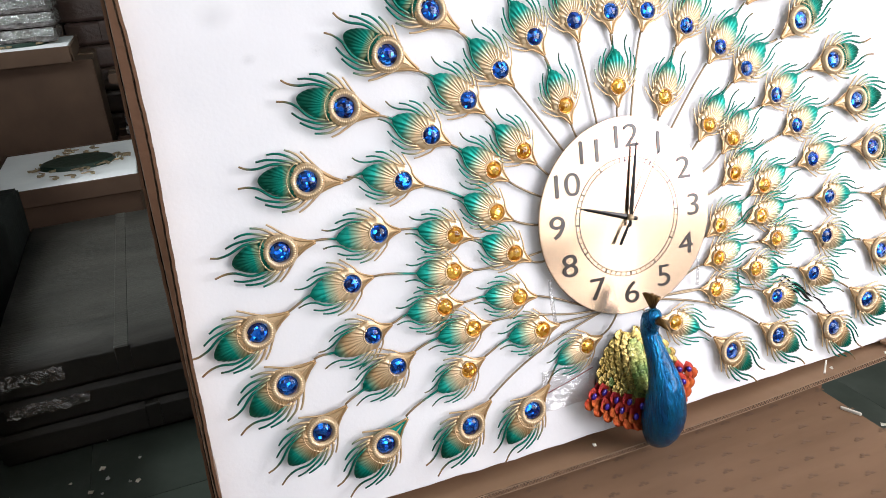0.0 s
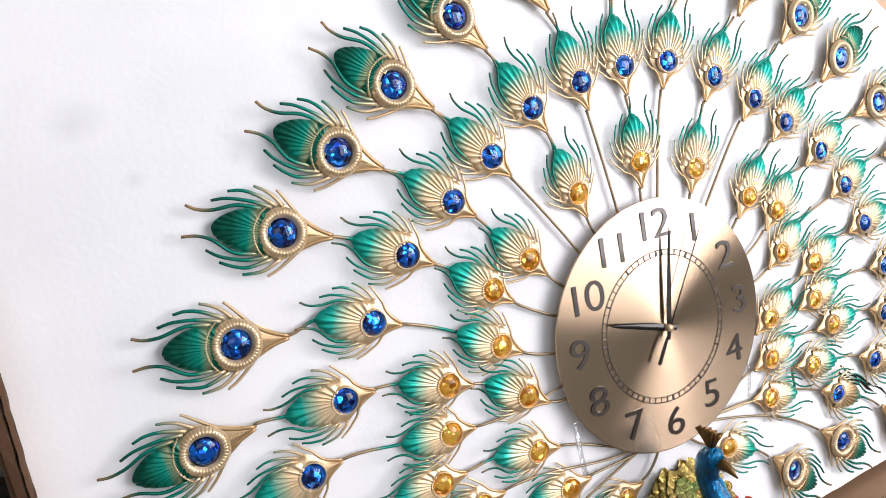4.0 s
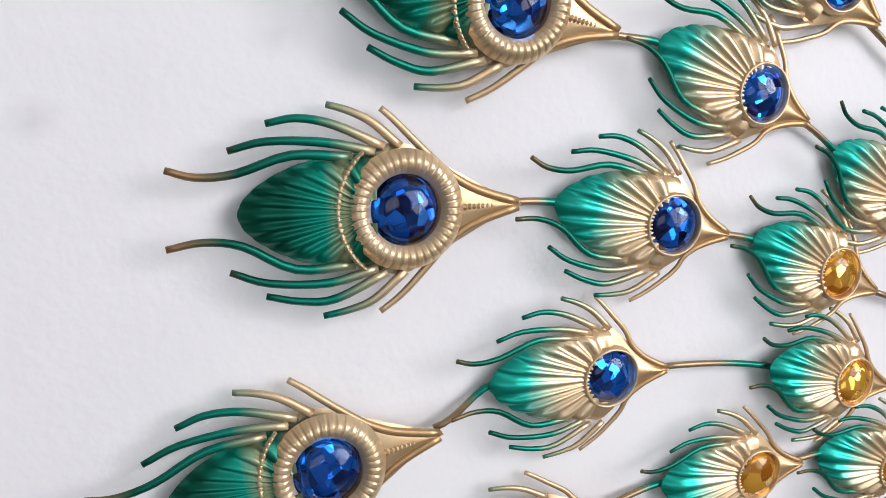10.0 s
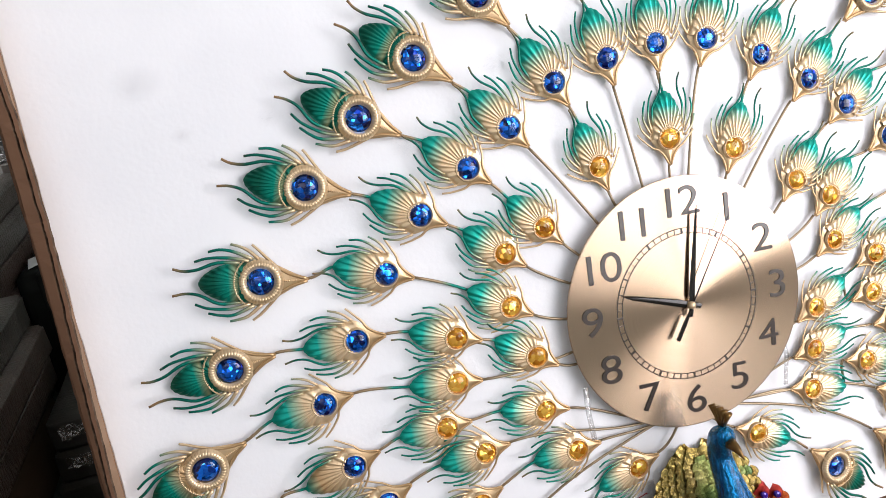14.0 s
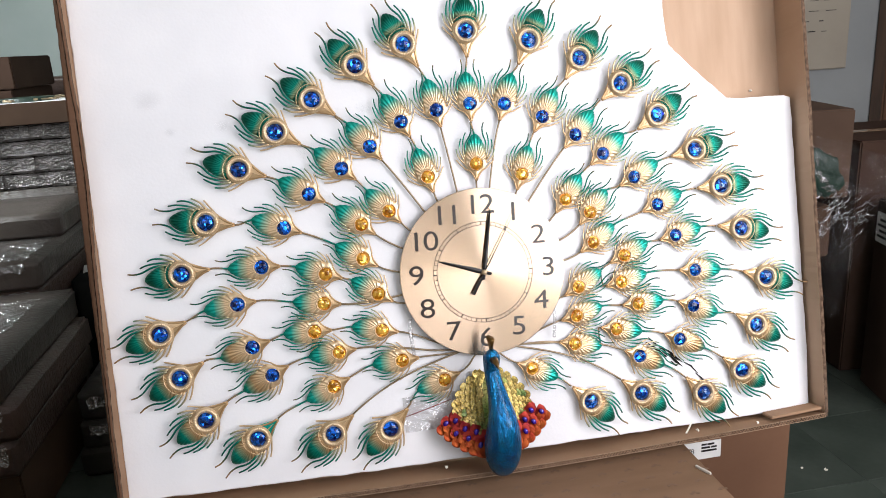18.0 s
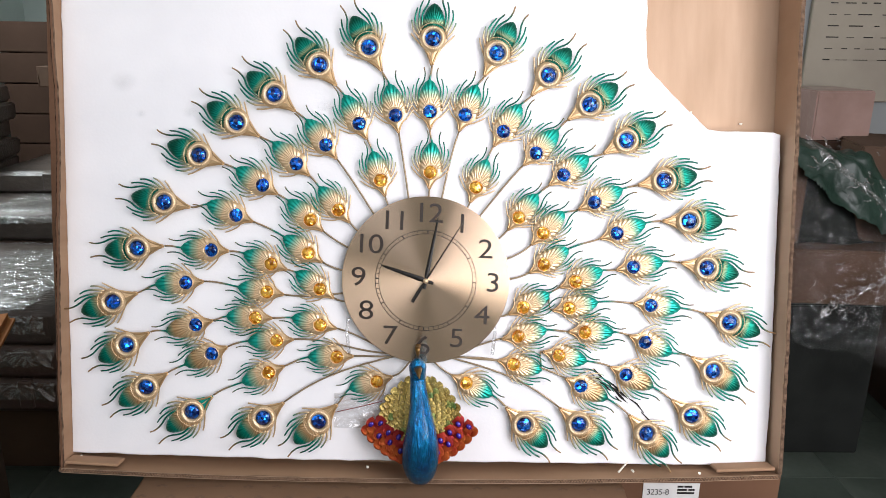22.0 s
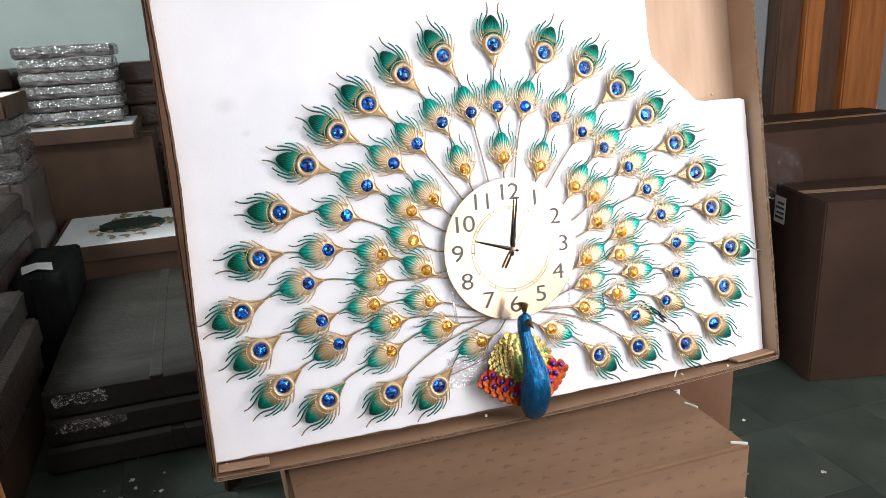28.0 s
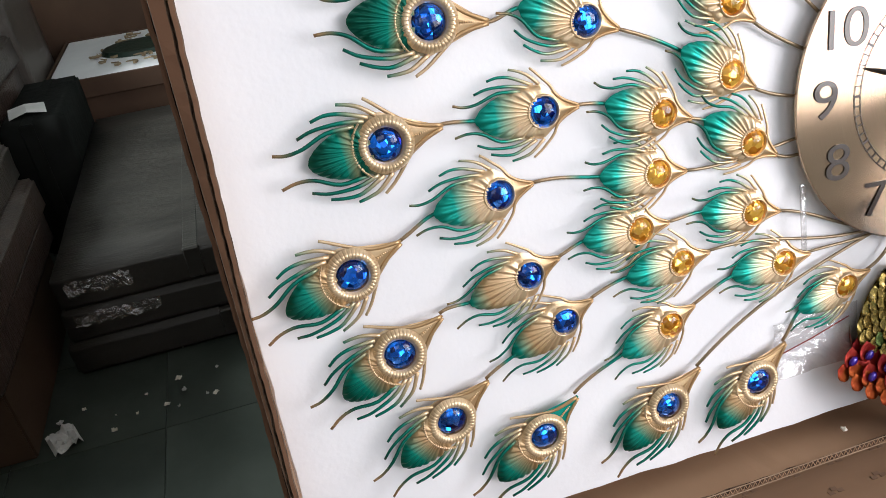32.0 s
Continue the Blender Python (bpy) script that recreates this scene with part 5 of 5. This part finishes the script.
def wrinkles(x, y, z, spread, count, seed, lean):
    """Short glossy crinkles where the film is bunched."""
    rng = random.Random(seed)
    bm = bmesh.new()
    for _ in range(count):
        c = Vector((x + rng.gauss(0, spread), y + rng.uniform(-0.012, 0.012), z + rng.gauss(0, spread * 0.8)))
        a, size, wide = lean + rng.gauss(0, 0.5), rng.uniform(0.012, 0.045), rng.uniform(0.0015, 0.004)
        d, e = Vector((math.cos(a), rng.uniform(-0.3, 0.3), math.sin(a))), Vector((-math.sin(a), 0, math.cos(a)))
        grid(bm, [[c + d * size * (i / 4 - 0.5) + e * (wide * (j - 1) * (1 - abs(i / 2 - 1) * 0.8) + 0.004 * math.sin(i * 1.7 + a)) + Vector((0, -0.003 * (j == 1), 0)) for j in range(3)] for i in range(5)])
    tagged(part("film_wrinkles", bm, M_crinkle, film, "bright crinkles in the bunched film"), kind="stuff")


for k, (x, z, spread, count, lean) in enumerate(((1.6, 0.85, 0.045, 34, 0.5), (1.5, 0.72, 0.05, 26, 0.5), (1.37, 0.63, 0.045, 18, 0.7), (1.72, 0.77, 0.035, 14, 0.1), (1.4, 1.05, 0.06, 16, -0.75), (1.27, 1.15, 0.04, 12, -0.75))):
    wrinkles(x, 1.26, z, spread, count, k, lean)

# Both cartons carry their shade as a darker card colour.
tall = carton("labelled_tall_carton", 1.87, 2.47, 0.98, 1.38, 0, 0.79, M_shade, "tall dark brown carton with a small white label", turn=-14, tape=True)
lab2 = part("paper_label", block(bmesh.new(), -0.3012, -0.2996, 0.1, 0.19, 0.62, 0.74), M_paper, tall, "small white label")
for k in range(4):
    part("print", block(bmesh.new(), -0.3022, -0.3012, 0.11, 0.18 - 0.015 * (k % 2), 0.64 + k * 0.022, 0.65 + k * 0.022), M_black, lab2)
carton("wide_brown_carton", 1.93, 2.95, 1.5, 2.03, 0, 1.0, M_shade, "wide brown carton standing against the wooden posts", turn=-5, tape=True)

# wooden door frame on the wall
for nm, x0, x1, y0, mat, lab in (("door_post", 2.4, 2.545, 2.03, M_darkwood, "dark varnished wooden post"), ("door_post", 2.55, 2.665, 2.0, M_wood, "orange varnished wooden post"), ("door_post", 2.67, 2.85, 2.06, M_darkwood, "dark recessed wooden panel"), ("door_post", 2.855, 3.12, 2.02, M_wood, "reddish brown wooden post")):
    t = thing(nm, lab + " fixed to the wall", "door frame", Matrix.Translation((0, 0, 0)))
    part("post", block(bmesh.new(), x0, x1, y0, 2.119, 0, 2.6, 0.008, 2), mat, t)
t = thing("wall_cable", "thin white cable hanging down the wall", "cable")
bm = bmesh.new()
tube(bm, [(3.17 + 0.01 * math.sin(z * 3), 2.08, z) for z in (0.3, 0.8, 1.3, 1.8, 2.3, 2.8)], [0.006] * 6, 6)
part("cable", bm, M_paper, t)
t = thing("notice_board", "buff notice board with faded handwriting on the wall", "notice board")
part("panel", block(bmesh.new(), 1.55, 2.24, 2.095, 2.119, 1.25, 1.85, 0.004), M_board, t)
for k in range(9):
    zz = 1.78 - k * 0.045
    rng = random.Random(k)
    x = 1.62
    while x < 2.12:
        w = rng.uniform(0.02, 0.06)
        part("writing", block(bmesh.new(), x, x + w, 2.093, 2.0952, zz, zz + rng.uniform(0.0022, 0.005)), M_black, t)
        x += w + rng.uniform(0.02, 0.05)

# ---- small things on the board ----
bag = thing("clear_plastic_bag", "small clear plastic bag with a red line lying between the feathers", "plastic bag", BOARD)
bm = bmesh.new()
rows = [[(-0.135 + 0.085 * i / 10 + 0.004 * noise.noise((i, j, 2)), FOAM - 0.002 - 0.006 * abs(noise.noise((i * 0.6, j * 0.8, 4))), -0.238 + 0.055 * j / 8 + 0.004 * noise.noise((i, j, 9))) for i in range(11)] for j in range(9)]
grid(bm, rows)
part("film", bm, M_bag, bag, smooth=True)
bm = bmesh.new()
tube(bm, [(-0.133, FOAM - 0.004, -0.213), (-0.1, FOAM - 0.005, -0.205), (-0.06, FOAM - 0.004, -0.195)], [0.0005] * 3, 5)
part("red_seal", bm, M_scarlet, bag, "thin red seal line")
for sx_ in (-1, 1):
    t = thing("clear_tie", "clear plastic tie strip fixing the clock to the foam", "tie strip", BOARD, "tie strips")
    bm = bmesh.new()
    tube(bm, [(sx_ * 0.112, -0.001, -0.062), (sx_ * 0.114, -0.004, -0.085), (sx_ * 0.111, -0.002, -0.118)], [0.0028] * 3, 6, 0.4)
    part("strip", bm, M_bag, t, smooth=True)
for k, (x, z, r) in enumerate(((-0.428, 0.246, 0.007), (-0.24, 0.203, 0.016), (-0.216, 0.2, 0.011), (-0.354, 0.249, 0.01), (-0.454, 0.293, 0.018), (-0.148, 0.259, 0.013))):
    t = thing("smudge", "faint grey smudge on the white foam", "smudge", BOARD @ Matrix.Translation((x, FOAM - 0.0006, z)) @ Matrix.Diagonal((r * 1.3, 1, r, 1)), "smudges on the foam")
    bm = bmesh.new()
    bmesh.ops.create_circle(bm, cap_ends=True, segments=20, radius=1.0, matrix=Euler((radians(90), 0, 0)).to_matrix().to_4x4())
    part("mark", bm, M_smudge, t)
t = thing("black_scratch", "streak of black scuff marks on the white foam", "scuff mark", BOARD)
rng = random.Random(4)
for k in range(16):
    f = rng.uniform(0, 1)
    x, z = 0.262 + 0.088 * f + rng.uniform(-0.006, 0.006), -0.135 - 0.083 * f + rng.uniform(-0.006, 0.006)
    ln = rng.uniform(0.008, 0.03)
    bm = bmesh.new()
    tube(bm, [(x, FOAM - 0.0008, z), (x + ln * 0.5, FOAM - 0.0008, z - ln * 0.45 + rng.uniform(-0.003, 0.003)), (x + ln, FOAM - 0.0008, z - ln * 0.95)], [0.0007, 0.0014, 0.0004], 5, 0.4)
    part("scuff", bm, M_black, t)
rng = random.Random(12)
for k, (x, z, y) in enumerate(((-0.53, BZ0 + 0.009, 0.002), (0.33, BZ0 + 0.003, -0.02), (-0.08, BZ0 + 0.003, -0.015), (0.43, BZ0 + 0.003, -0.028), (0.42, 0.262, BYB - 0.006), (0.5, 0.245, BYB - 0.006))):
    t = thing("foam_crumb", "small pale crumb of foam lying in the box", "crumb", BOARD, "foam crumbs")
    bm = bmesh.new()
    bmesh.ops.create_icosphere(bm, subdivisions=1, radius=0.0022, matrix=Matrix.Translation((x, y, z)))
    for v in bm.verts:
        v.co += Vector([rng.uniform(-0.0012, 0.0012) for _ in range(3)])
    part("crumb", bm, M_chip, t)
t = thing("wood_splinter", "pale wood splinter lying in the cardboard box", "splinter", BOARD)
part("splinter", tube(bmesh.new(), [(0.305, -0.03, BZ0 + 0.004), (0.322, -0.018, BZ0 + 0.016)], [0.0016, 0.0012], 5), M_chip, t)

# ---- litter on the floor ----


def scrap(name, x, y, size, label, seed, mat, lift=0.02):
    t = thing(name, label, "paper scrap", Matrix.Translation((x, y, 0)) @ Euler((0, 0, seed)).to_matrix().to_4x4())
    bm = bmesh.new()
    n = 9
    grid(bm, [[(size * (i / n - 0.5) * (0.75 + 0.3 * noise.noise((i * 0.7, seed, 0))), size * 0.8 * (j / n - 0.5) * (0.8 + 0.3 * noise.noise((j * 0.7, seed, 5))), 0.001 + lift * abs(noise.noise((i * 0.45, j * 0.45, seed)))) for j in range(n + 1)] for i in range(n + 1)])
    part("sheet", bm, mat, t)


scrap("crumpled_paper", -1.21, 1.28, 0.12, "crumpled white paper scrap on the tiled floor", 2, M_paper, 0.05)
# The box is near black in place of the shade around it.
wrapped("narrow_wrapped_box", -1.4, -1.18, 2.42, 3.0, 0, 0.53, M_dark, "narrow wrapped box toned near black for shade, with a white note on it", seed=33, rumple=0.004)
t = thing("white_note", "folded white paper note lying on a dark wrapped box", "paper note", Matrix.Translation((-1.31, 2.56, 0.531)) @ Euler((0, 0, 0.2)).to_matrix().to_4x4())
bm = bmesh.new()
grid(bm, [[(-0.065 + 0.13 * i / 8, -0.05 + 0.1 * j / 5, 0.002 + 0.016 * max(0, 1 - abs(i / 4 - 1)) * (1 - 0.4 * j / 5) + 0.012 * j / 5) for j in range(6)] for i in range(9)])
part("sheet", bm, M_paper, t)
rng = random.Random(8)
for k in range(16):
    x, y = rng.gauss(-1.0, 0.16), rng.gauss(1.36, 0.12)
    scrap("litter_scrap", x, y, rng.uniform(0.006, 0.024), "small torn bit of packing litter on the floor", k + 0.5, M_chip if k % 2 else M_paper, 0.012)
for k in range(10):
    scrap("litter_scrap", rng.uniform(0.8, 1.4), rng.uniform(0.4, 1.0), rng.uniform(0.006, 0.03), "small torn bit of packing litter on the floor", k + 40.5, M_chip, 0.008)

# ---- floor tiles, one by one ----
tile_mesh = as_mesh("tile", block(bmesh.new(), -0.1992, 0.1992, -0.1992, 0.1992, -0.01, 0.0, 0.001), M_tile)
rest = bmesh.new()
for i in range(22):
    for j in range(21):
        x, y = -3.2 + i * 0.4, -3.0 + j * 0.4
        if x > X1 or y > Y1:
            continue
        if (-2.4 < x < 3.2) and (-0.9 < y < 3.2):
            link("tile", tile_mesh, floor, Matrix.Translation((x + 0.06, y + 0.02, 0)))
        else:
            block(rest, x + 0.06 - 0.1985, x + 0.06 + 0.1985, y + 0.02 - 0.1985, y + 0.02 + 0.1985, -0.01, 0.0)
ob = part("far_tiles", rest, M_tile, floor)
tagged(ob, kind="stuff")
